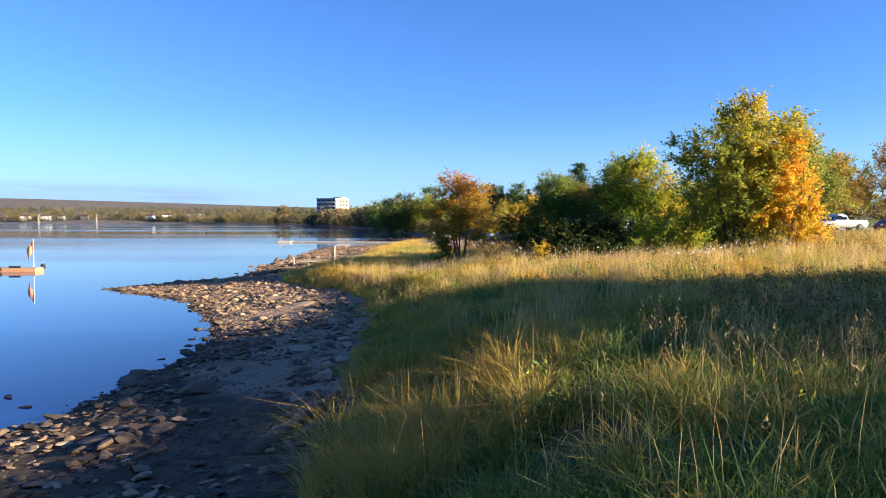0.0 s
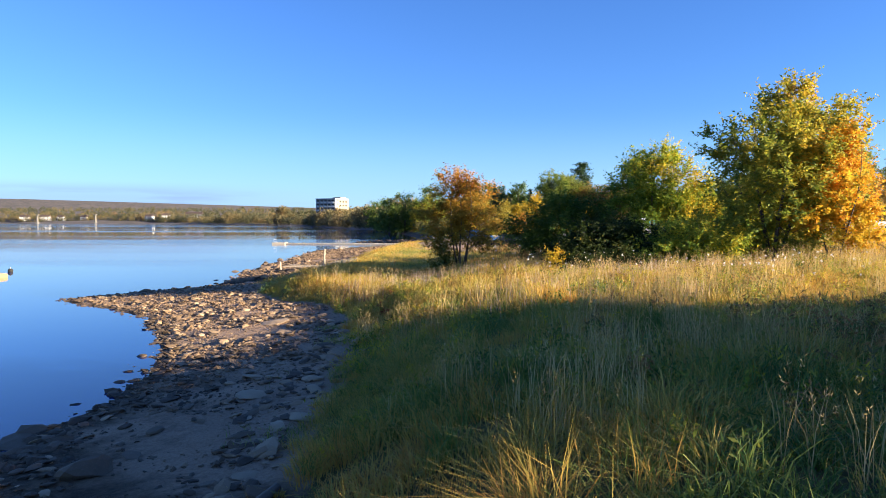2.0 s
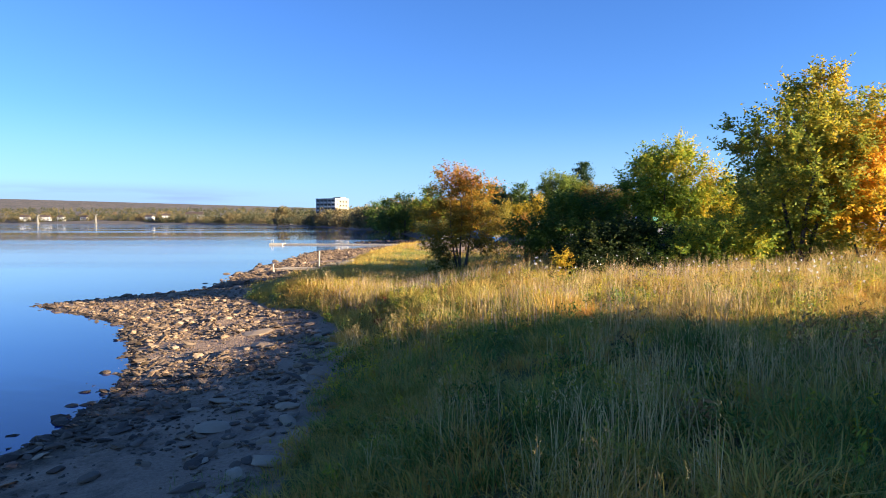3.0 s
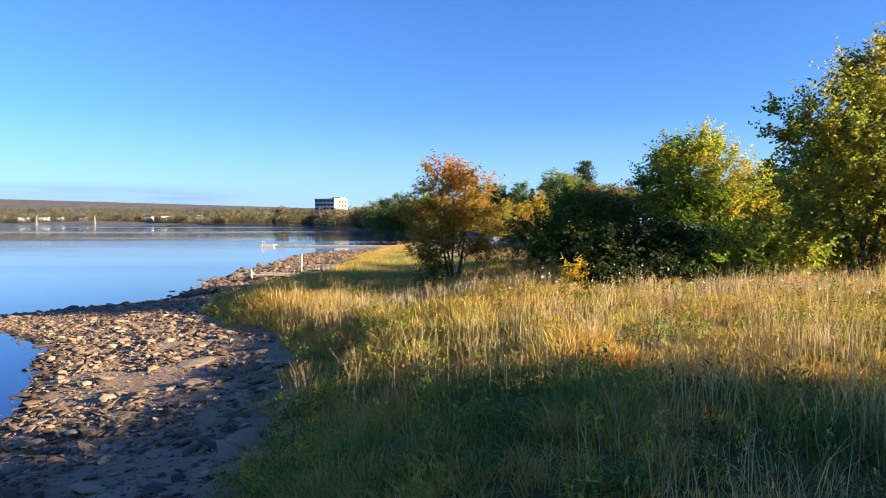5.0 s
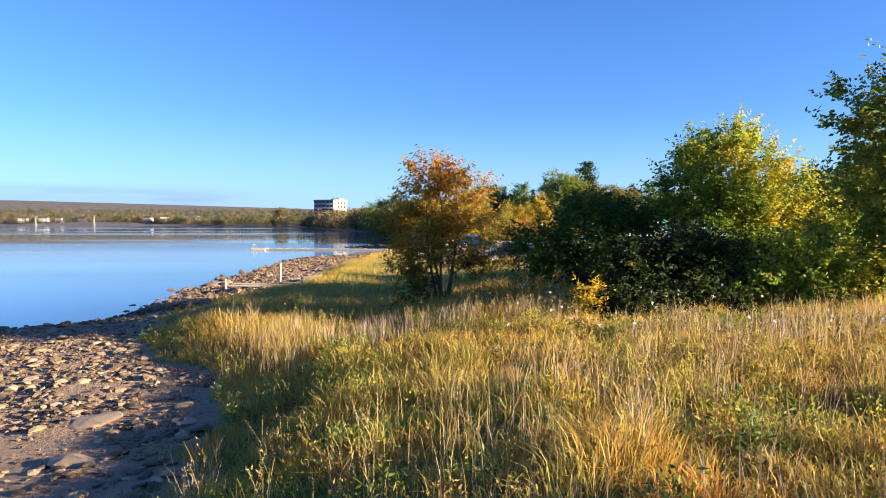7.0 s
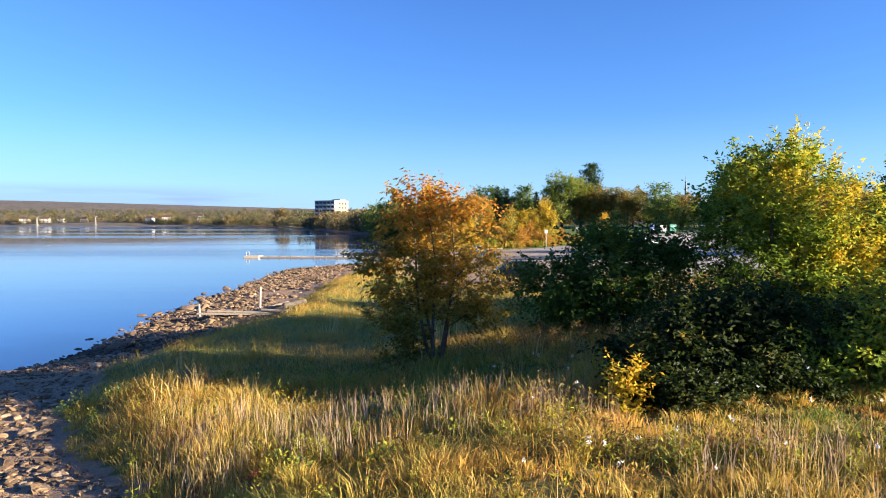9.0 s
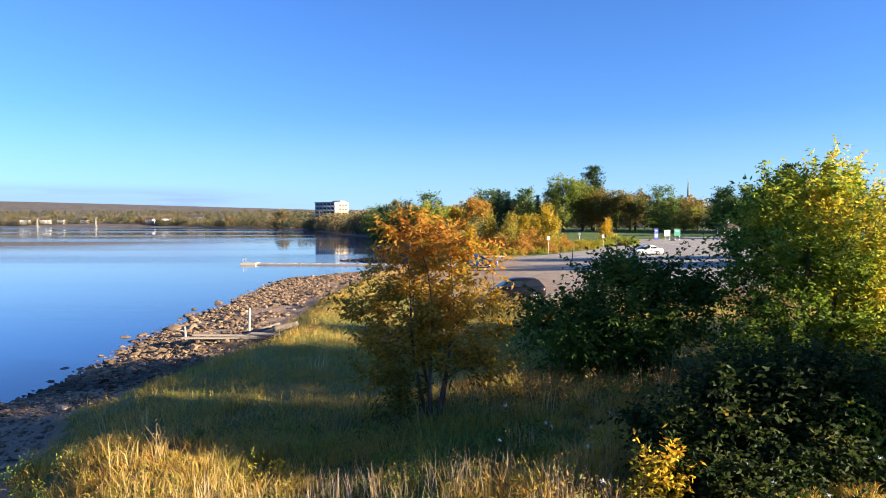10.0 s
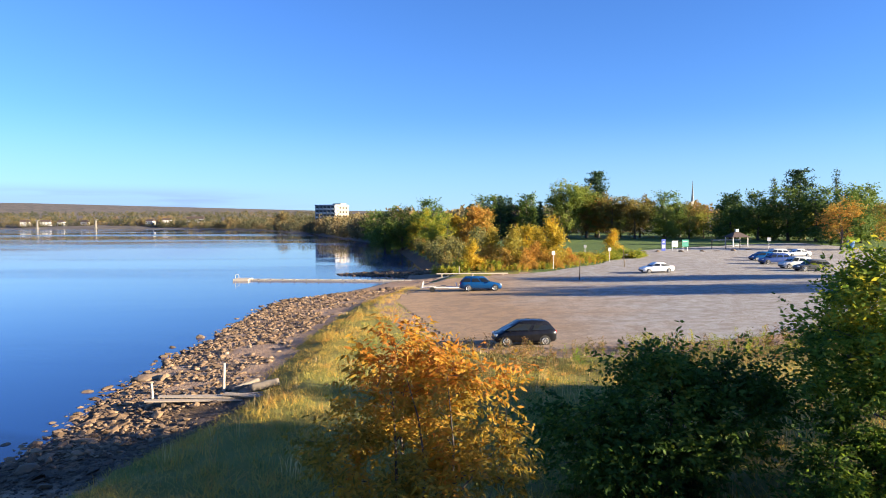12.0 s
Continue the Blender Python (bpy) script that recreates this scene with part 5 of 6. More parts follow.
weeds("goldenrod_weeds", 320, 5.5, 13, 9, 18, 0.75, 0.12, mat_weed, "broad-leaved russet weeds in the meadow", 84, 34, 0.42)
weeds("bank_weeds", 900, 2, 34, 62, 76, 0.7, 0.14, mat_weed, "dry brown weeds along the lot", 78, 40, 0.35)
weeds("bank_weeds", 700, 8, 36, 64, 78, 0.9, 0.13, mat_leaf_yellowgreen, "rank green weeds along the lot", 81, 40, 0.45)
weeds("shore_brush", 1100, 0, 40, 136, 172, 1.1, 0.22, mat_leaf_flame, "tangled orange-brown brush past the lot", 82, 44, 0.3)
weeds("shore_brush", 900, 2, 42, 134, 174, 0.9, 0.22, mat_leaf_yellowgreen, "rank yellow-green growth past the lot", 83, 44, 0.4)


weeds("shore_brush", 900, -12, 4, 166, 262, 0.9, 0.24, mat_leaf_flame, "low reddish brush along the cove", 85, 40, 0.4)
weeds("shore_brush", 700, -12, 6, 166, 262, 0.8, 0.24, mat_leaf_yellowgreen, "low green growth along the cove", 86, 40, 0.45)


def tufts(name, n, per, x0, x1, y0, y1, tall, wide, mat, label, seed):
    """Arching tussocks with broader blades that stand out of the meadow."""
    r = np.random.default_rng(seed)
    cx, cy = scatter(r, n, x0, x1, y0, y1)
    size = np.repeat(r.uniform(0.6, 1.3, len(cx)), per)
    x = np.repeat(cx, per) + r.normal(size=len(cx) * per) * 0.1 * size
    y = np.repeat(cy, per) + r.normal(size=len(cx) * per) * 0.1 * size
    return blades(name, x, y, tall * size * r.uniform(0.6, 1.2, len(x)), np.full(len(x), wide) * r.uniform(0.6, 1.3, len(x)), 0.95, mat, label, seed + 1)


tufts("grass_tussocks", 260, 60, -2, 9, 5, 22, 0.55, 0.013, mat_grass, "arching green grass tussocks", 90)
tufts("golden_tussocks", 130, 60, -2, 5, 5, 22, 0.52, 0.012, mat_grass_gold, "arching golden grass tussocks", 92)
tufts("golden_tussocks", 84, 60, -1.9, 1.2, 8.2, 12.4, 0.92, 0.011, mat_grass_gold, "tall golden grass tussocks catching the sun", 98)


def hummocks(name, n, per, x0, x1, y0, y1, tall, mat, label, seed, lo, hi):
    """Dense domes of fine grass that falls outwards from the middle; lo and hi choose their patches of the meadow."""
    r = np.random.default_rng(seed)
    cx, cy = scatter(r, n, x0, x1, y0, y1)
    g = goldness(cx, cy) + r.normal(size=len(cx)) * 0.08
    pick = (g >= lo) & (g < hi)
    cx, cy = cx[pick], cy[pick]
    size = r.uniform(0.6, 1.25, len(cx)) * (0.45 + 0.95 * value_noise(cx, cy, 1.7, 33) ** 1.4) * np.clip(0.5 + (cx - edge_x(cy)) / 2.0, 0.5, 1) * np.where(before_thicket(cx, cy), 0.7, 1)
    w = np.repeat(np.arange(len(cx)), per)
    a, rad = r.uniform(0, 2 * np.pi, len(w)), np.sqrt(r.random(len(w)))
    x, y = cx[w] + np.cos(a) * rad * 0.36 * size[w], cy[w] + np.sin(a) * rad * 0.36 * size[w]
    h = tall * size[w] * (1 - 0.45 * rad ** 2) * r.uniform(0.7, 1.15, len(w))
    a = a + r.normal(size=len(w)) * 0.5
    bend = (0.15 + 0.75 * rad) * r.uniform(0.7, 1.3, len(w))
    z = height(x, y) - 0.03
    face = r.uniform(0, np.pi, len(w))
    wide = 0.013 * r.uniform(0.7, 1.4, len(w))
    side = np.stack([np.cos(face) * wide / 2, np.sin(face) * wide / 2, 0 * wide], 1)
    foot = np.stack([x, y, z], 1)
    way = np.stack([np.cos(a) * bend * h, np.sin(a) * bend * h, 0 * h], 1)
    mid = foot + way * 0.35 + np.stack([0 * h, 0 * h, 0.62 * h], 1)
    tip = foot + way + np.stack([0 * h, 0 * h, h * (1 - 0.3 * bend)], 1)
    v = np.stack([foot - side, foot + side, mid - side * 0.9, mid + side * 0.9, tip], 1).reshape(-1, 3)
    k = np.arange(len(w))[:, None] * 5
    f = np.concatenate([k + [0, 1, 3], k + [0, 3, 2], k + [2, 3, 4]], 1).reshape(-1, 3)
    return tagged(new(name, mesh_np(name, v, f, mat)), label, "grass", kind="stuff")


hummocks("green_hummocks", 2100, 66, -11, 14, 20.5, 42, 0.5, mat_grass, "dense green hummocks of fine meadow grass", 150, -9, 0.42)
hummocks("golden_hummocks", 2100, 66, -11, 14, 20.5, 42, 0.55, mat_grass_gold, "dense golden hummocks of fine meadow grass", 152, 0.38, 0.74)
hummocks("hay_hummocks", 2100, 66, -11, 14, 20.5, 42, 0.6, mat_hay, "dense pale hummocks of ripe meadow grass", 154, 0.66, 9)

hummocks("hay_hummocks", 1000, 60, 2.5, 14, 8, 21, 0.55, mat_hay, "dense pale hummocks of dry grass in the shade", 156, 0.3, 9)
hummocks("green_hummocks", 700, 60, -3, 10, 5, 21, 0.48, mat_grass, "dense green hummocks of fine grass in the near meadow", 157, -9, 0.5)
hummocks("golden_hummocks", 300, 60, -3, 4, 7, 21, 0.5, mat_grass_gold, "dense golden hummocks of fine grass by the shore", 158, 0.3, 9)


def stalk_row(name, n, x0, x1, y0, y1, label, seed):
    """Upright dead stalks standing in a loose row."""
    r = np.random.default_rng(seed)
    x, y = scatter(r, n, x0, x1, y0, y1, 0.22, 9)
    return blades(name, x, y, r.uniform(0.55, 0.95, len(x)), np.full(len(x), 0.012), 0.16, mat_stalk, label, seed + 1)


stalk_row("dead_stalks", 900, -4.5, 4.5, 34.8, 38.0, "upright brown dead stalks along the shaded hollow", 160)
stalk_row("dead_stalks", 700, 5, 13, 30.0, 33.4, "upright brown dead stalks before the trees", 162)
stalk_row("dead_stalks", 420, 1, 7, 22.5, 29.5, "scattered pale dead stalks in the meadow", 164)


def leafy_mounds(name, n, per, x0, x1, y0, y1, size0, size1, leaf, mat, label, seed, patch):
    """Rounded clumps of leafy plants, lit on their crowns and dark between them."""
    r = np.random.default_rng(seed)
    cx, cy = scatter(r, n, x0, x1, y0, y1)
    keep = (value_noise(cx, cy, 2.8, seed) > patch) & ~before_thicket(cx, cy)
    cx, cy = cx[keep], cy[keep]
    size = r.uniform(size0, size1, len(cx))
    which = np.repeat(np.arange(len(cx)), per)
    d = r.normal(size=(len(which), 3))
    d[:, 2] = np.abs(d[:, 2])
    d /= np.linalg.norm(d, axis=1, keepdims=True)
    d *= size[which, None] * r.uniform(0.55, 1.1, (len(which), 1)) * np.array([0.8, 0.8, 1.05])
    p = np.stack([cx[which], cy[which], height(cx[which], cy[which])], 1) + d
    v, f = leaf_cards(p, leaf, leaf * 0.3, seed + 1, 0.1, -0.5)
    return tagged(new(name, mesh_np(name, v, f, mat)), label, "weeds", kind="stuff")


leafy_mounds("leafy_clumps", 420, 120, -10, 16, 21, 44, 0.28, 0.52, 0.1, mat_clump_green, "yellow-green leafy clumps among the grass", 120, 0.42)
leafy_mounds("golden_clumps", 360, 120, -10, 16, 21, 44, 0.28, 0.55, 0.09, mat_clump_gold, "golden leafy clumps among the grass", 122, 0.46)
leafy_mounds("russet_clumps", 520, 110, 0, 20, 24, 46, 0.28, 0.5, 0.08, mat_weed, "russet seeding clumps among the grass", 124, 0.5)
leafy_mounds("leafy_clumps", 330, 120, -2, 13, 5, 22, 0.2, 0.42, 0.11, mat_clump_green, "low green leafy clumps in the near meadow", 126, 0.42)
leafy_mounds("russet_clumps", 160, 110, 3, 14, 6, 22, 0.25, 0.5, 0.12, mat_weed, "brown leafy clumps in the near meadow", 128, 0.5)
leafy_mounds("red_clumps", 26, 60, -4.5, -1.5, 30.5, 35.5, 0.18, 0.32, 0.1, mat_clump_red, "small red-leaved plants among the grass", 130, 0.35)


def fluff(name, n, x0, x1, y0, y1, seed):
    """White tufts of ripe thistle seed on the tops of dead stalks."""
    r = np.random.default_rng(seed)
    x, y = scatter(r, n, x0, x1, y0, y1)
    h = r.uniform(0.55, 0.95, len(x))
    which = np.repeat(np.arange(len(x)), 22)
    p = np.stack([x, y, height(x, y) + h], 1)[which] + r.normal(size=(len(which), 3)) * 0.012
    v, f = leaf_cards(p, 0.035, 0.014, seed, 0.0)
    return tagged(new(name, mesh_np(name, v, f, mat_fluff)), "white fluffy thistle seed heads on dead stalks", "weeds", kind="stuff")


fluff("thistle_fluff", 46, 8.5, 13.5, 24, 29, 140)
fluff("thistle_fluff", 40, 2.5, 9, 29, 40, 141)


# ---- vehicles ----
def paint_material(name, colour, dusty=0.12):
    n = Nodes(name)
    dust = n.ramp(n.noise(2.5, n.coords(), 5.0), [(0.45, 0.0), (0.8, dusty)])
    p = n.principled(Base_Color=n.mix(dust, colour, (0.3, 0.26, 0.2)), Roughness=0.25, Metallic=0.1, Specular_IOR_Level=0.25, Coat_Weight=0.15, Coat_Roughness=0.1)
    return n.done(p)


CAR_SHAPES = {
    # cabin: screen foot, screen top, roof end, rear foot, as parts of the length; bonnet, belt and deck heights as parts of the height
    "hatchback": ((0.14, 0.4, 0.87, 0.99), 0.56, 0.62, 0.66),
    "wagon": ((0.25, 0.42, 0.88, 0.985), 0.56, 0.63, 0.64),
    "sedan": ((0.25, 0.43, 0.7, 0.87), 0.57, 0.65, 0.66),
    "suv": ((0.23, 0.38, 0.88, 0.975), 0.58, 0.63, 0.64),
    "pickup": ((0.27, 0.37, 0.55, 0.6), 0.6, 0.66, 0.64),
}


def quad_part(name, corners, mat, parent, proud):
    """A pane: four corners and a little thickness, standing proud of the body."""
    c = [Vector(p) for p in corners]
    n = (c[1] - c[0]).cross(c[2] - c[0]).normalized()
    mid = sum(c, Vector()) / 4
    out = [mid + (p - mid) * 0.9 for p in c]
    bm = bmesh.new()
    a = [bm.verts.new(p + n * proud) for p in out]
    b = [bm.verts.new(p - n * 0.02) for p in out]
    bm.faces.new(a)
    bm.faces.new(b[::-1])
    for i in range(4):
        bm.faces.new((a[i], b[i], b[(i + 1) % 4], a[(i + 1) % 4]))
    return part(name, bm, mat, parent)


def car(name, x, y, turn, shape, length, width, tall, paint, label):
    """A car that looks along its own -x; the middle of its length stands at (x, y)."""
    t = thing(name, x, y, float(lot_z(np.array([x]), np.array([y]))[0]), turn, label, "car")
    (c0, c1, c2, c3), bon, belt, deck = CAR_SHAPES[shape]
    L, hw, H = length, width / 2, tall
    low = 0.17 if shape in ("suv", "pickup") else 0.15
    stations = [(0.0, low + 0.12, bon * 0.72, 0.74), (0.025, low, bon * 0.86, 0.87), (0.1, low, bon * 0.95, 0.96), (c0, low, belt * 0.98, 1.0), ((c0 + c3) / 2, low, belt, 1.0), (0.9, low, deck, 0.98), (0.975, low + 0.02, deck * 0.99, 0.93), (1.0, low + 0.12, deck * 0.9, 0.84)]
    bm = bmesh.new()
    rings = []
    for s, zl, zt, w in stations:
        px, zl, zt, w = s * L - L / 2, zl * H, zt * H, w * hw
        prof = [(w * 0.86, zl), (w * 0.99, zl + (zt - zl) * 0.22), (w, zl + (zt - zl) * 0.62), (w * 0.95, zl + (zt - zl) * 0.92), (w * 0.84, zt)]
        rings.append([bm.verts.new((px, yy, zz)) for yy, zz in prof + [(-a, b) for a, b in prof[::-1]]])
    for p, q in zip(rings, rings[1:]):
        for i in range(10):
            j = (i + 1) % 10
            bm.faces.new((p[i], p[j], q[j], q[i]))
    bm.faces.new(rings[0][::-1])
    bm.faces.new(rings[-1])
    body = part("body", bm, paint, t, "", True)
    # cabin
    zb, zr = belt * H * 0.97, H
    base, roof = hw * 0.88, hw * 0.73
    xs = [c * L - L / 2 for c in (c0, c1, c2, c3)]
    bm = bmesh.new()
    xm = xs[1] * 0.55 + xs[2] * 0.45
    along = [(xs[0], base * 0.93, zb), (xs[1] - 0.05, roof * 0.98, zr - 0.1), (xs[1] + 0.2, roof, zr - 0.045), (xm, roof * 1.03, zr - 0.02), (xs[2] - 0.15, roof, zr - 0.06), (xs[2] + 0.05, roof * 0.97, zr - 0.14), (xs[3], base * 0.93, zb)]
    ribs = []
    for px, w, z in along:
        crown = 0.06 if z > zb + 0.1 else 0.0
        ribs.append([bm.verts.new((px, k * w, z + c * crown)) for k, c in ((1, 0), (0.86, 0.75), (0, 1.0), (-0.86, 0.75), (-1, 0))])
    for p, q in zip(ribs, ribs[1:]):
        for i in range(4):
            bm.faces.new((p[i], p[i + 1], q[i + 1], q[i]))
    for i in (0, 4):
        bm.faces.new([r_[i] for r_ in ribs])
    P = [Vector(c) for c in ((xs[0], base * 0.93, zb), (xs[0], -base * 0.93, zb), (xs[3], -base * 0.93, zb), (xs[3], base * 0.93, zb), (xs[1] - 0.05, roof * 0.98, zr - 0.1), (xs[1] - 0.05, -roof * 0.98, zr - 0.1), (xs[2] + 0.05, -roof * 0.97, zr - 0.14), (xs[2] + 0.05, roof * 0.97, zr - 0.14))]
    part("cabin", bm, paint, t, "", True)
    quad_part("windscreen", (P[0], P[4], P[5], P[1]), mat_glass, t, 0.012)
    quad_part("rear_window", (P[2], P[6], P[7], P[3]), mat_glass, t, 0.012)
    panes = 1 if shape == "pickup" else (3 if shape in ("wagon", "suv") else 2)
    for a0, a1, b0, b1 in ((P[0], P[3], P[4], P[7]), (P[1], P[2], P[5], P[6])):
        for k in range(panes):
            f, g = k / panes + 0.015, (k + 1) / panes - 0.015
            c = (a0.lerp(a1, f), a0.lerp(a1, g), b0.lerp(b1, g), b0.lerp(b1, f))
            c = (c[0] + Vector((0, 0, 0.03)), c[1] + Vector((0, 0, 0.03)), c[2].lerp(c[1], 0.06), c[3].lerp(c[0], 0.06))
            quad_part("side_window", c if a0.y > 0 else c[::-1], mat_glass, t, 0.012)
    if shape == "pickup":
        part("load_bed", box(bmesh.new(), (0.62 + 0.97) / 2 * L - L / 2, 0, deck * H, 0.34 * L, width * 0.8, 0.06, 0.01), mat_trim, t)
    # lamps, bumpers, mirrors
    for s in (1, -1):
        part("headlight", box(bmesh.new(), -L / 2 + 0.09, s * hw * 0.66, bon * H * 0.78, 0.16, hw * 0.36, 0.14, 0.03, pose(0, 0, 0, 0, 0, -s * 22)), mat_lamp, t)
        part("tail_light", box(bmesh.new(), L / 2 - 0.07, s * hw * 0.76, deck * H * 0.82, 0.12, hw * 0.18, 0.28, 0.02), mat_lamp_red, t)
        part("wing_mirror", box(bmesh.new(), xs[0] + 0.35, s * (hw + 0.03), zb + 0.06, 0.1, 0.2, 0.13, 0.03), paint, t)
    part("front_bumper", box(bmesh.new(), -L / 2 + 0.03, 0, low * H + 0.16, 0.12, width * 0.72, 0.16, 0.03), mat_trim, t)
    part("rear_bumper", box(bmesh.new(), L / 2 - 0.03, 0, low * H + 0.2, 0.12, width * 0.78, 0.16, 0.03), mat_trim, t)
    part("number_plate", box(bmesh.new(), L / 2 + 0.035, 0, deck * H * 0.62, 0.02, 0.34, 0.14), mat_white, t)
    # wheels
    rad = 0.3 if shape in ("hatchback", "sedan") else 0.36
    for fx in (0.175, 0.805):
        for s in (1, -1):
            cx, cy = fx * L - L / 2, s * (hw - 0.1)
            arch = bmesh.new()
            rod(arch, (cx, cy - 0.09, rad), (cx, cy + s * 0.085, rad), rad * 1.16, None, 20)
            part("wheel_arch", arch, mat_trim, t)
            bm = bmesh.new()
            rod(bm, (cx, cy - 0.1, rad), (cx, cy + 0.1, rad), rad, None, 20)
            bmesh.ops.bevel(bm, geom=[e for e in bm.edges if abs(e.verts[0].co.y - e.verts[1].co.y) < 1e-4 and len(e.link_faces) == 2], offset=0.03, segments=2, affect="EDGES")
            wheel = part("wheel", bm, mat_rubber, t, "black tyre", True)
            bm = bmesh.new()
            rod(bm, (cx, cy + s * 0.09, rad), (cx, cy + s * 0.108, rad), rad * 0.22, None, 10)
            for k in range(5):
                a = k * 2 * math.pi / 5
                rod(bm, (cx, cy + s * 0.1, rad), (cx + math.cos(a) * rad * 0.62, cy + s * 0.1, rad + math.sin(a) * rad * 0.62), 0.035, 0.03, 5)
            ring = [(np.array([cx + math.cos(a) * rad * 0.63, cy + s * 0.1, rad + math.sin(a) * rad * 0.63]), 0.03) for a in np.linspace(0, 2 * math.pi, 19)]
            rv, rf = tubes([ring], 5)
            tmp = [bm.verts.new(p) for p in rv]
            for q in rf:
                bm.faces.new([tmp[i] for i in q])
            part("rim", bm, mat_rim, wheel, "pale alloy rim")
    return t


paint_black = paint_material("paint_black", (0.008, 0.009, 0.013), 0.03)
paint_blue = paint_material("paint_blue", (0.006, 0.058, 0.19), 0.03)
paint_navy = paint_material("paint_navy", (0.03, 0.06, 0.2))
paint_white = paint_material("paint_white", (0.82, 0.83, 0.83))
paint_silver = paint_material("paint_silver", (0.48, 0.5, 0.52))
paint_grey = paint_material("paint_grey", (0.06, 0.065, 0.07))
car("hatchback_car", 6.25, 72.3, 6, "hatchback", 3.85, 1.7, 1.52, paint_black, "small black hatchback parked on the gravel lot")
car("wagon_car", 5.2, 108.0, 181, "wagon", 4.75, 1.82, 1.6, paint_blue, "blue estate car hitched to a white trailer")
car("sedan_car", 30.6, 125.7, 11, "sedan", 4.7, 1.8, 1.45, paint_white, "white sedan standing alone on the gravel")
for x, y, shape, ln, h, paint, label in [
    (50.6, 122.6, "wagon", 4.6, 1.5, paint_grey, "dark grey estate car in a parked row"),
    (50.9, 127.4, "suv", 4.6, 1.68, paint_silver, "silver sport utility car in a parked row"),
    (52.6, 137.5, "suv", 4.7, 1.7, paint_navy, "dark blue sport utility car in a parked row"),
    (55.2, 147.5, "hatchback", 4.2, 1.5, paint_blue, "blue hatchback in a parked row"),
    (60.0, 153.0, "suv", 4.6, 1.7, paint_silver, "silver sport utility car in a parked row"),
    (66.0, 157.0, "sedan", 4.6, 1.45, paint_white, "white sedan at the end of a parked row"),
]:
    tagged(car("parked_car", x, y, 6, shape, ln, 1.82, h, paint, label), group="parked cars")
car("pickup_truck", 44.2, 77.0, 4, "pickup", 5.6, 1.95, 1.85, paint_silver, "silver pickup truck parked past the meadow")
car("parked_car", 51.8, 79.5, 8, "hatchback", 4.0, 1.75, 1.5, paint_material("paint_red", (0.25, 0.03, 0.03)), "dark red car parked past the meadow")

# boat trailer behind the blue car
trailer = thing("boat_trailer", 0.6, 107.6, ground_z(0.6, 107.6) + 0.08, 178, "empty white boat trailer hitched to a car", "trailer")
for s in (1, -1):
    part("rail", rod(bmesh.new(), (2.2, s * 0.75, 0.5), (-1.2, s * 0.75, 0.5), 0.05), mat_white, trailer)
    part("tongue", rod(bmesh.new(), (-1.2, s * 0.75, 0.5), (-2.6, 0, 0.45), 0.05), mat_white, trailer)
    part("bunk", box(bmesh.new(), 0.7, s * 0.45, 0.66, 2.6, 0.12, 0.08, 0.01), mat_wood_grey, trailer)
    part("wheel", rod(bmesh.new(), (0.9, s * 0.95 - 0.09, 0.3), (0.9, s * 0.95 + 0.09, 0.3), 0.3, None, 16), mat_rubber, trailer)
    part("mudguard", box(bmesh.new(), 0.9, s * 0.95, 0.64, 0.8, 0.24, 0.05, 0.015), mat_white, trailer)
    part("guide_post", rod(bmesh.new(), (2.0, s * 0.8, 0.5), (2.0, s * 0.85, 1.1), 0.035), mat_white, trailer)
for dx in (2.1, 0.9, -1.1):
    part("cross_bar", rod(bmesh.new(), (dx, -0.8, 0.46), (dx, 0.8, 0.46), 0.04), mat_white, trailer)
part("winch_post", rod(bmesh.new(), (-1.9, 0, 0.45), (-1.75, 0, 1.05), 0.05), mat_white, trailer)

# ---- floating jetty, gangway and barrier ----
jetty = thing("floating_jetty", -1.0, 139.0, 0.0, 0, "long pale floating jetty made of plastic pontoons", "jetty")
jetty_a, jetty_b = Vector((0, 0, 0)), Vector((-31.2, 4.0, 0))
jetty_turn = pose(0, 0, 0, 0, 0, math.degrees(math.atan2(4.0, -31.2)))
bm = box(bmesh.new(), 0, 0, 0.1, 1.02, 1.5, 0.3, 0.03)
pontoon = part("pontoon", bm, mat_jetty, jetty)
pontoon.matrix_basis = jetty_turn
for k in range(1, 31):
    o = new("pontoon", pontoon.data)
    o.parent = jetty
    o.matrix_basis = Matrix.Translation(jetty_a.lerp(jetty_b, k / 30) + Vector((0, 0, 0.015 * math.sin(k * 1.7)))) @ jetty_turn
for k in range(0, 31, 2):
    p = jetty_a.lerp(jetty_b, (k + 0.5) / 31)
    part("cleat", rod(bmesh.new(), (p.x, p.y - 0.7, 0.2), (p.x, p.y - 0.7, 0.42), 0.07), mat_wood_dark, jetty)
part("end_platform", box(bmesh.new(), -31.6, 4.1, 0.14, 2.6, 2.9, 0.4, 0.05), mat_jetty, jetty)
part("end_rail", rod(bmesh.new(), (-32.6, 3.2, 0.3), (-32.6, 3.2, 1.0), 0.05), mat_steel, jetty)
part("end_rail", rod(bmesh.new(), (-32.6, 5.0, 0.3), (-32.6, 5.0, 1.0), 0.05), mat_steel, jetty)
part("end_rail", rod(bmesh.new(), (-32.6, 3.2, 0.98), (-32.6, 5.0, 0.98), 0.04), mat_steel, jetty)
gangway = thing("gangway", 0, 138.6, 0, 0, "pale wooden gangway from jetty to shore", "gangway")
part("deck", box(bmesh.new(), 1.6, 0.2, 0.75, 5.0, 1.5, 0.14, 0.02, pose(0, 0, 0, 0, -11, -4)), mat_wood_grey, gangway)
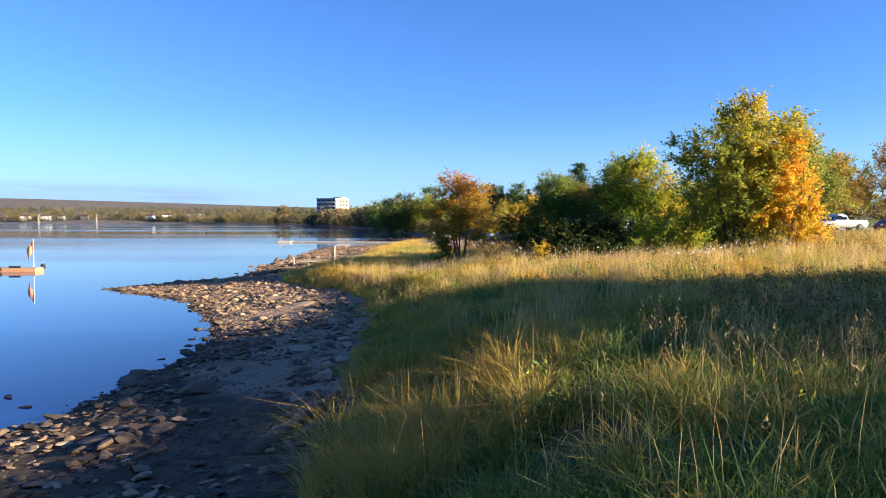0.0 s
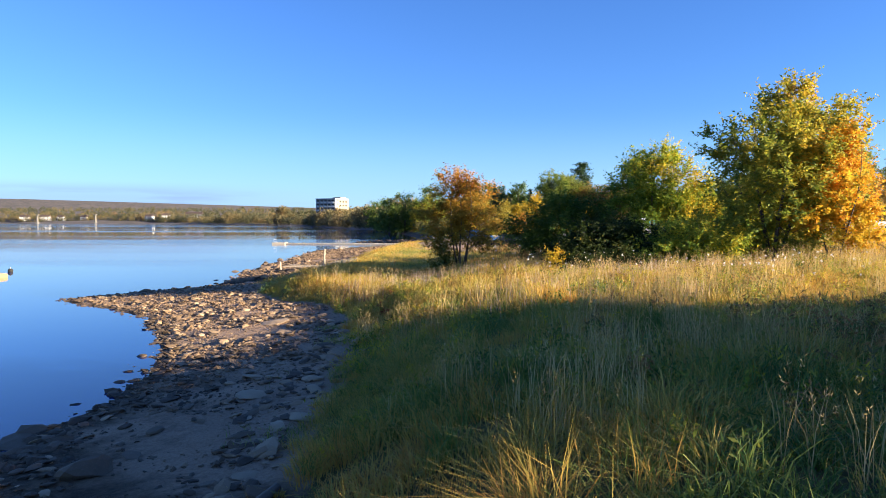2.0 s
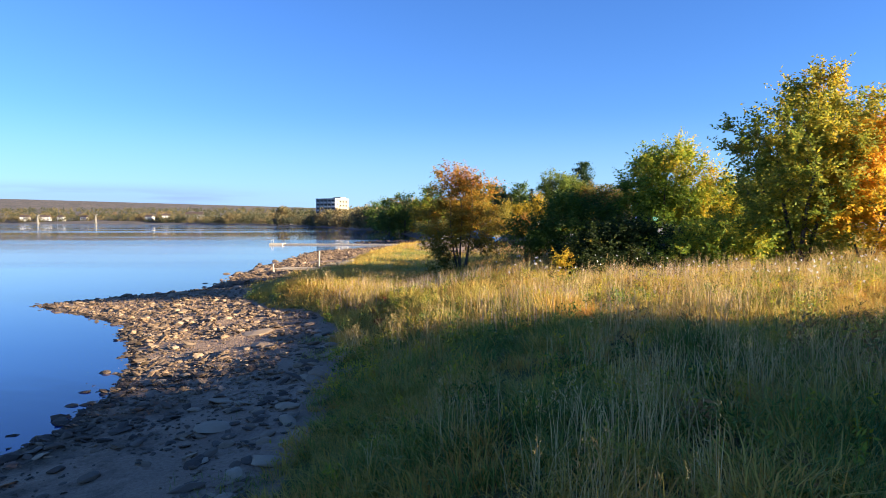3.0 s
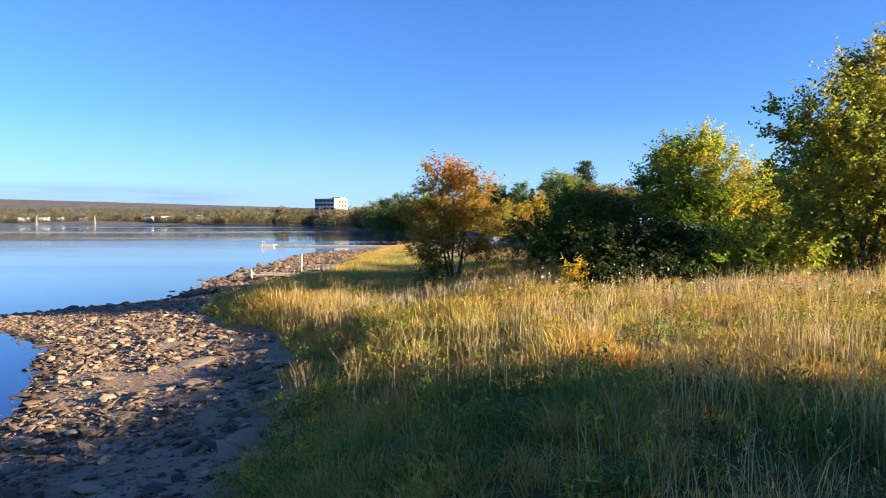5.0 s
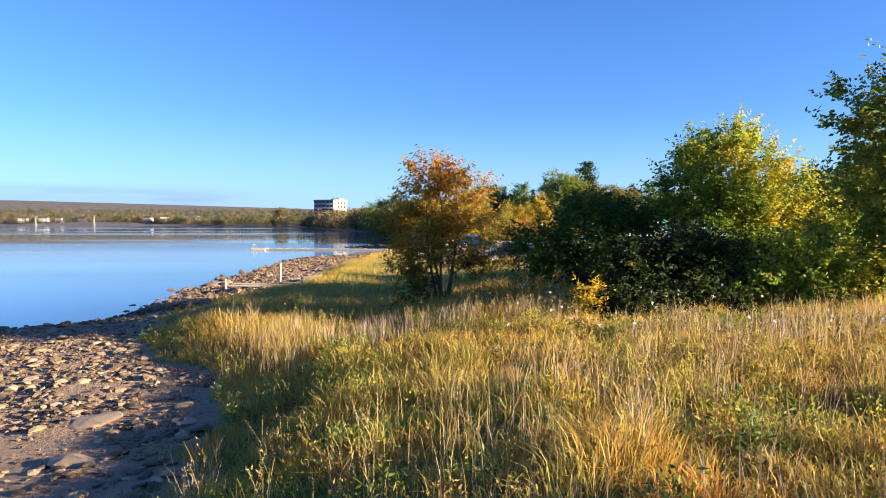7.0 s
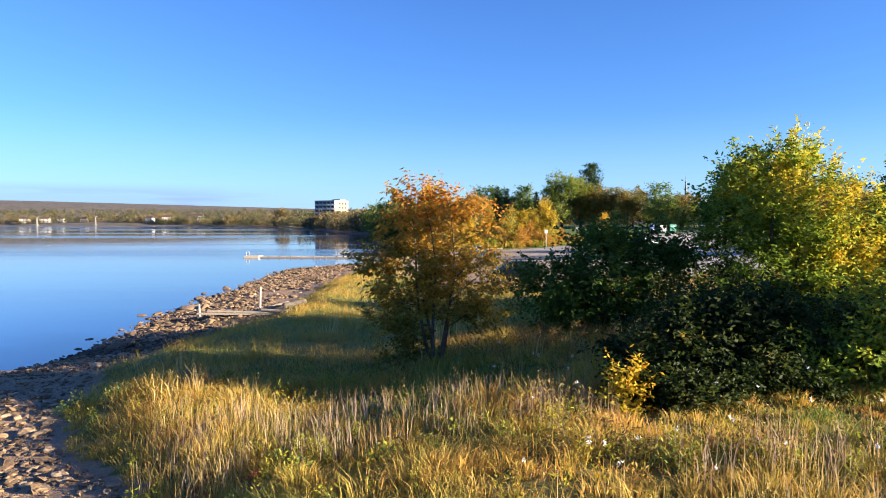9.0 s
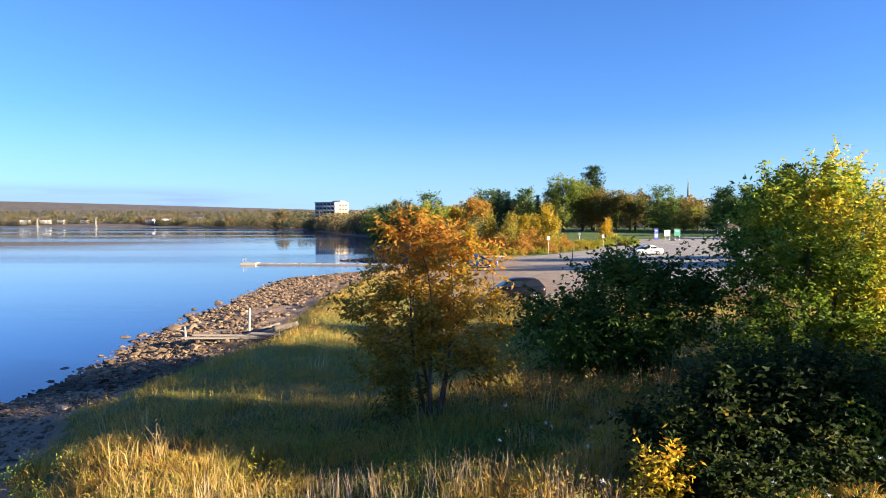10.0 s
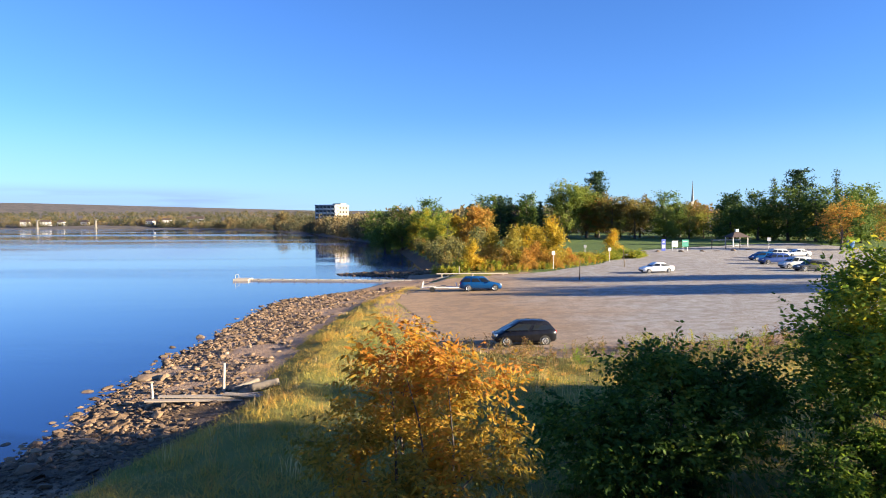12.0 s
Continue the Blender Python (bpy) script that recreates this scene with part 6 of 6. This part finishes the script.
for s in (1, -1):
    part("side_beam", box(bmesh.new(), 1.6, 0.2 + s * 0.72, 0.84, 5.0, 0.1, 0.22, 0.015, pose(0, 0, 0, 0, -11, -4)), mat_jetty, gangway)
barrier = thing("timber_barrier", 5.0, 130.2, ground_z(5.0, 130.2), 3, "long pale timber barrier at the lot's edge", "barrier")
part("beam", box(bmesh.new(), 0, 0, 0.36, 10.5, 0.2, 0.15, 0.02), mat_wood_pale, barrier)
for dx in (-4.5, 0, 4.5):
    part("foot", box(bmesh.new(), dx, 0, 0.1, 0.25, 0.5, 0.38, 0.03), mat_wood_grey, barrier)
part("marker_post", rod(bmesh.new(), (-1.9, 0.3, 0), (-1.9, 0.3, 1.5), 0.08), mat_wood_grey, barrier)

# ---- raft with a flag, buoy ----
raft = thing("swim_raft", -39.2, 60.5, 0, 0, "orange floating raft with a flag on the river", "raft")
part("hull", box(bmesh.new(), 0, 0, 0.08, 7.6, 1.3, 0.4, 0.05), mat_orange_plastic, raft)
part("deck", box(bmesh.new(), 0, 0, 0.31, 7.4, 1.15, 0.06, 0.015), mat_wood_grey, raft)
part("fender", rod(bmesh.new(), (1.4, -0.5, 0.42), (2.4, -0.5, 0.42), 0.09), mat_rubber, raft)
part("fender", rod(bmesh.new(), (0.8, -0.72, 0.1), (0.8, -0.72, 0.4), 0.1), mat_rubber, raft)
part("pole", rod(bmesh.new(), (3.5, -0.4, 0.4), (3.5, -0.4, 2.9), 0.03, 0.02), mat_white, raft)
bm = bmesh.new()
cols = []
for i in range(7):
    f = i / 6
    a = bm.verts.new((3.48 - 0.6 * f, -0.4 + 0.09 * math.sin(f * 7), 2.85 - 1.0 * f))
    b = bm.verts.new((3.48 - 0.45 * f, -0.4 + 0.09 * math.sin(f * 7 + 1), 1.9 - 0.95 * f))
    cols.append((a, b))
for (a, b), (c, d) in zip(cols, cols[1:]):
    bm.faces.new((a, b, d, c))
flag = part("flag", bm, mat_flag, raft, "limp orange cloth flag", True)
flag.modifiers.new("cloth", "SOLIDIFY").thickness = 0.01
buoy = thing("mooring_buoy", -38.9, 67.0, 0, 0, "small dark round mooring buoy", "buoy")
bm = bmesh.new()
bmesh.ops.create_uvsphere(bm, u_segments=14, v_segments=9, radius=0.22, matrix=Matrix.Translation((0, 0, 0.1)))
part("float", bm, mat_rubber, buoy, "", True)
part("ring", rod(bmesh.new(), (0, 0, 0.3), (0, 0, 0.42), 0.04), mat_steel, buoy)


# ---- posts, signs and park furniture ----
def sign_post(name, x, y, tall, board, mat, label, legs=1, width=0.0, low=0.0, group=""):
    t = thing(name, x, y, ground_z(x, y), 0, label, "sign", group)
    for k in range(legs):
        dx = 0 if legs == 1 else (k - 0.5) * width * 0.7
        part("post", rod(bmesh.new(), (dx, 0, -0.1), (dx, 0, tall), 0.05), mat_steel, t)
    if board:
        part("board", box(bmesh.new(), 0, -0.07, tall - board / 2, width, 0.05, board, 0.01), mat, t)
    return t


s = sign_post("park_banner", 47.2, 176, 2.75, 2.5, mat_blue_sign, "tall blue and white banner sign at the lot's edge", 1, 0.85)
part("emblem", box(bmesh.new(), 0, -0.105, 1.2, 0.7, 0.02, 0.75), mat_white, s)
for z in (2.3, 2.0):
    part("lettering", box(bmesh.new(), 0, -0.105, z, 0.5, 0.02, 0.1), mat_white, s)
s = sign_post("notice_board", 49.6, 176, 2.4, 1.35, mat_white, "white notice board on two posts", 2, 1.3)
for z in (2.1, 1.8, 1.5):
    part("lettering", box(bmesh.new(), 0, -0.105, z, 0.9, 0.02, 0.08), mat_steel, s)
s = sign_post("park_sign", 51.8, 176, 2.6, 1.45, mat_green_sign, "green park sign on two posts", 2, 1.35)
part("lettering", box(bmesh.new(), 0, -0.105, 2.2, 0.9, 0.02, 0.16), mat_white, s)
sign_post("traffic_sign", 18.3, 139.5, 2.9, 0.6, mat_white, "white traffic sign on a pale post", 1, 0.5, group="lot signs")
sign_post("traffic_sign", 30.2, 152, 2.6, 0.6, mat_white, "white traffic sign on a pale post", 1, 0.5, group="lot signs")
sign_post("traffic_sign", 27.0, 158, 2.9, 0.5, mat_steel, "grey traffic sign on a pale post", 1, 0.5, group="lot signs")
sign_post("round_sign", 69.5, 176, 3.0, 0.75, mat_steel, "grey sign on a post by the lot", 1, 0.75, group="lot signs")
for x, y, h, dx in [(29.2, 137.5, 2.9, -0.25), (18.2, 117.0, 2.6, 0.1)]:
    p = thing("wooden_post", x, y, ground_z(x, y), 0, "thin dark wooden post in the gravel", "post", "lot posts")
    part("shaft", rod(bmesh.new(), (0, 0, -0.1), (dx, 0, h), 0.07, 0.05), mat_wood_dark, p)
for k, (x, y) in enumerate([(42.5, 174), (45.5, 174.5), (50.5, 174.3), (55, 175), (58.5, 176), (62.5, 177), (39, 172), (67, 180)]):
    boulder("kerb_boulder", x, y, 1.1 + 0.25 * (k % 3), k % 8, k * 50, "grey boulder marking the lot's edge", group="boulders along the lot")

gazebo = thing("gazebo", 71.0, 196.0, ground_z(71, 196), 10, "small open park shelter with a hipped roof", "gazebo")
for sx in (1, -1):
    for sy in (1, -1):
        part("post", box(bmesh.new(), sx * 1.9, sy * 1.6, 1.2, 0.16, 0.16, 2.5, 0.01), mat_white, gazebo)
bm = bmesh.new()
rim = [bm.verts.new((sx * 2.5, sy * 2.2, 2.4)) for sx, sy in ((1, 1), (-1, 1), (-1, -1), (1, -1))]
peak = [bm.verts.new((0.5, 0, 3.7)), bm.verts.new((-0.5, 0, 3.7))]
for q in ((rim[0], rim[1], peak[1], peak[0]), (rim[2], rim[3], peak[0], peak[1]), (rim[1], rim[2], peak[1]), (rim[3], rim[0], peak[0]), rim[::-1]):
    bm.faces.new(q)
part("roof", bm, mat_roof, gazebo, "dark shingled roof")
part("cupola", box(bmesh.new(), 0, 0, 4.0, 0.7, 0.7, 0.7, 0.05), mat_white, gazebo)
part("table", box(bmesh.new(), 0, 0, 0.72, 1.8, 0.8, 0.08, 0.01), mat_white, gazebo)
for s in (1, -1):
    part("bench", box(bmesh.new(), 0, s * 0.8, 0.42, 1.8, 0.28, 0.06, 0.01), mat_white, gazebo)
fence = thing("rail_fence", 60.5, 184, ground_z(60.5, 184), 12, "pale rail fence by the park lawn", "fence")
part("rail", box(bmesh.new(), 3.5, 0, 2.2, 7.4, 0.1, 0.12, 0.01), mat_steel, fence)
for dx in (0, 3.5, 7):
    part("post", box(bmesh.new(), dx, 0, 1.2, 0.14, 0.14, 2.6, 0.01), mat_wood_dark, fence)
toilet = thing("portable_toilet", 88.5, 179.0, ground_z(88.5, 179), 15, "blue plastic portable toilet by the trees", "toilet")
part("cabin", box(bmesh.new(), 0, 0, 1.08, 1.1, 1.1, 2.1, 0.04), mat_blue_plastic, toilet)
part("roof", box(bmesh.new(), 0, 0, 2.2, 1.2, 1.2, 0.16, 0.06), mat_white, toilet)
part("door", box(bmesh.new(), 0, -0.565, 1.05, 0.75, 0.03, 1.8, 0.01), mat_blue_plastic, toilet)


# ---- buildings ----
def house(name, x, y, turn, lx, ly, h, wall, label, roof=None, rows=2, cols=3):
    t = thing(name, x, y, ground_z(x, y) - 0.2, turn, label, "house")
    part("wall", box(bmesh.new(), 0, 0, h / 2, lx, ly, h), wall, t)
    bm = bmesh.new()
    a = [bm.verts.new((sx * (lx / 2 + 0.5), sy * (ly / 2 + 0.5), h)) for sx, sy in ((1, 1), (-1, 1), (-1, -1), (1, -1))]
    b = [bm.verts.new((sx * (lx / 2 + 0.5), 0, h + ly * 0.42)) for sx in (1, -1)]
    for q in ((a[0], a[1], b[1], b[0]), (a[2], a[3], b[0], b[1]), (a[1], a[2], b[1]), (a[3], a[0], b[0]), a[::-1]):
        bm.faces.new(q)
    part("roof", bm, roof or mat_roof, t)
    for r_ in range(rows):
        for c in range(cols):
            px, pz = (c + 0.5) / cols * lx - lx / 2, (r_ + 0.55) / rows * h
            w = part("window", box(bmesh.new(), px, -ly / 2 - 0.03, pz, lx / cols * 0.42, 0.08, h / rows * 0.5), mat_white, t)
            part("pane", box(bmesh.new(), px, -ly / 2 - 0.06, pz, lx / cols * 0.34, 0.06, h / rows * 0.42), mat_glass, w)
    return t


h1 = house("park_house", 22.5, 284, -8, 9, 9, 8, mat_brick, "dark brick house behind the trees", None, 3, 3)
part("chimney", box(bmesh.new(), -3.8, -2, 13, 0.9, 0.9, 5, 0.03), mat_brick, h1)
for x, y, tn, lx, ly, h, label in [
    (-955, 1662, 5, 22, 12, 9, "long white building on the far bank"), (-905, 1640, 0, 14, 11, 9, "white building on the far bank"),
    (-655, 1545, -8, 16, 12, 11, "small white house on the far bank"), (-612, 1530, 15, 17, 12, 13, "white gabled house on the far bank"),
    (-535, 1490, 0, 36, 14, 13, "pale long house on the far hillside"), (-330, 1330, 10, 16, 11, 10, "pale house among the trees of the bank"),
    (-835, 1612, -6, 15, 11, 9, "small white house on the far bank"), (-1010, 1672, 12, 20, 12, 10, "white gabled house on the far bank"),
    (-196, 880, -10, 9, 7, 5, "small white house near the waterline"),
]:
    house("bank_house", x, y, tn, lx, ly, h, mat_house_wall, label)

block = thing("apartment_building", -110, 690, ground_z(-110, 690) - 1, -24, "six-storey apartment block, shaded balcony front, sunlit pale side", "building")
BW, BD, BH, FL = 22.0, 24.0, 26.0, 6
part("wall", box(bmesh.new(), 0, 0, BH / 2, BW, BD, BH), mat_render, block)
part("side_wall", box(bmesh.new(), BW / 2 + 0.1, 2.0, BH / 2 + 0.4, 0.5, BD - 4.0, BH + 0.8), mat_side, block, "pale sunlit side wall")
part("roof", box(bmesh.new(), 0, 0, BH + 0.3, BW + 1.0, BD + 1.0, 0.6), mat_render, block)
part("plant_room", box(bmesh.new(), 5, 5, BH + 1.2, 9, 9, 1.8), mat_concrete, block)
win = box(bmesh.new(), 0, 0, 0, 3.3, 0.12, 2.9)
win = part("window", win, mat_glass, block)
slab = part("balcony", box(bmesh.new(), 0, 0, 0, 2.5, 1.5, 0.3), mat_white, block)
rail = part("railing", box(bmesh.new(), 0, 0, 0, 2.5, 0.08, 0.9), mat_steel, block)
side = part("side_window", box(bmesh.new(), 0, 0, 0, 0.16, 2.2, 1.5), mat_glass, block)
ledge = part("side_balcony", box(bmesh.new(), 0, 0, 0, 1.4, 4.2, 0.9), mat_white, block)
first = True
for f in range(FL):
    z = 3.2 + f * 3.85
    for c in range(5):
        px = (c - 2) * 4.3
        for src, m in ((win, pose(px, -BD / 2 - 0.05, z + 1.5)), (slab, pose(px + 0.5, -BD / 2 - 0.75, z)), (rail, pose(px + 0.5, -BD / 2 - 1.45, z + 0.55))):
            o = src if first else new(src.data.name, src.data)
            o.parent = block
            o.matrix_basis = m
        first = False
    for c in range(3):
        o = side if (f, c) == (0, 0) else new("side_window", side.data)
        o.parent = block
        o.matrix_basis = pose(BW / 2 + 0.3, (c - 0.4) * 5.2 - 1.0, z + 1.2)
    o = ledge if f == 0 else new("side_balcony", ledge.data)
    o.parent = block
    o.matrix_basis = pose(BW / 2 + 0.7, -BD / 2 + 2.2, z + 0.4)

church = thing("church_steeple", 118, 360, ground_z(118, 360), 10, "slim pale church spire above the trees", "church")
part("tower", box(bmesh.new(), 0, 0, 7, 2.6, 2.6, 14, 0.05), mat_concrete, church)
part("spire", rod(bmesh.new(), (0, 0, 14), (0, 0, 24), 0.65, 0.05, 8), mat_slate, church)

for x, y, h, w in [(-879, 1500, 20, 4.2), (-753, 1500, 21, 4.0)]:
    p = thing("bridge_pier", x, y, -1.5, 0, "pale stone pier of a vanished bridge", "pier", "old bridge piers")
    bm = box(bmesh.new(), 0, 0, 1.6, w * 1.2, w * 1.6, 6, 0.2)
    part("footing", bm, mat_pale_stone, p)
    part("shaft", rod(bmesh.new(), (0, 0, 3), (0, 0, h), w * 0.5, w * 0.42, 6), mat_pale_stone, p)
    part("cap", box(bmesh.new(), 0, 0, h + 0.6, w * 1.7, w * 1.25, 1.6, 0.15), mat_pale_stone, p)
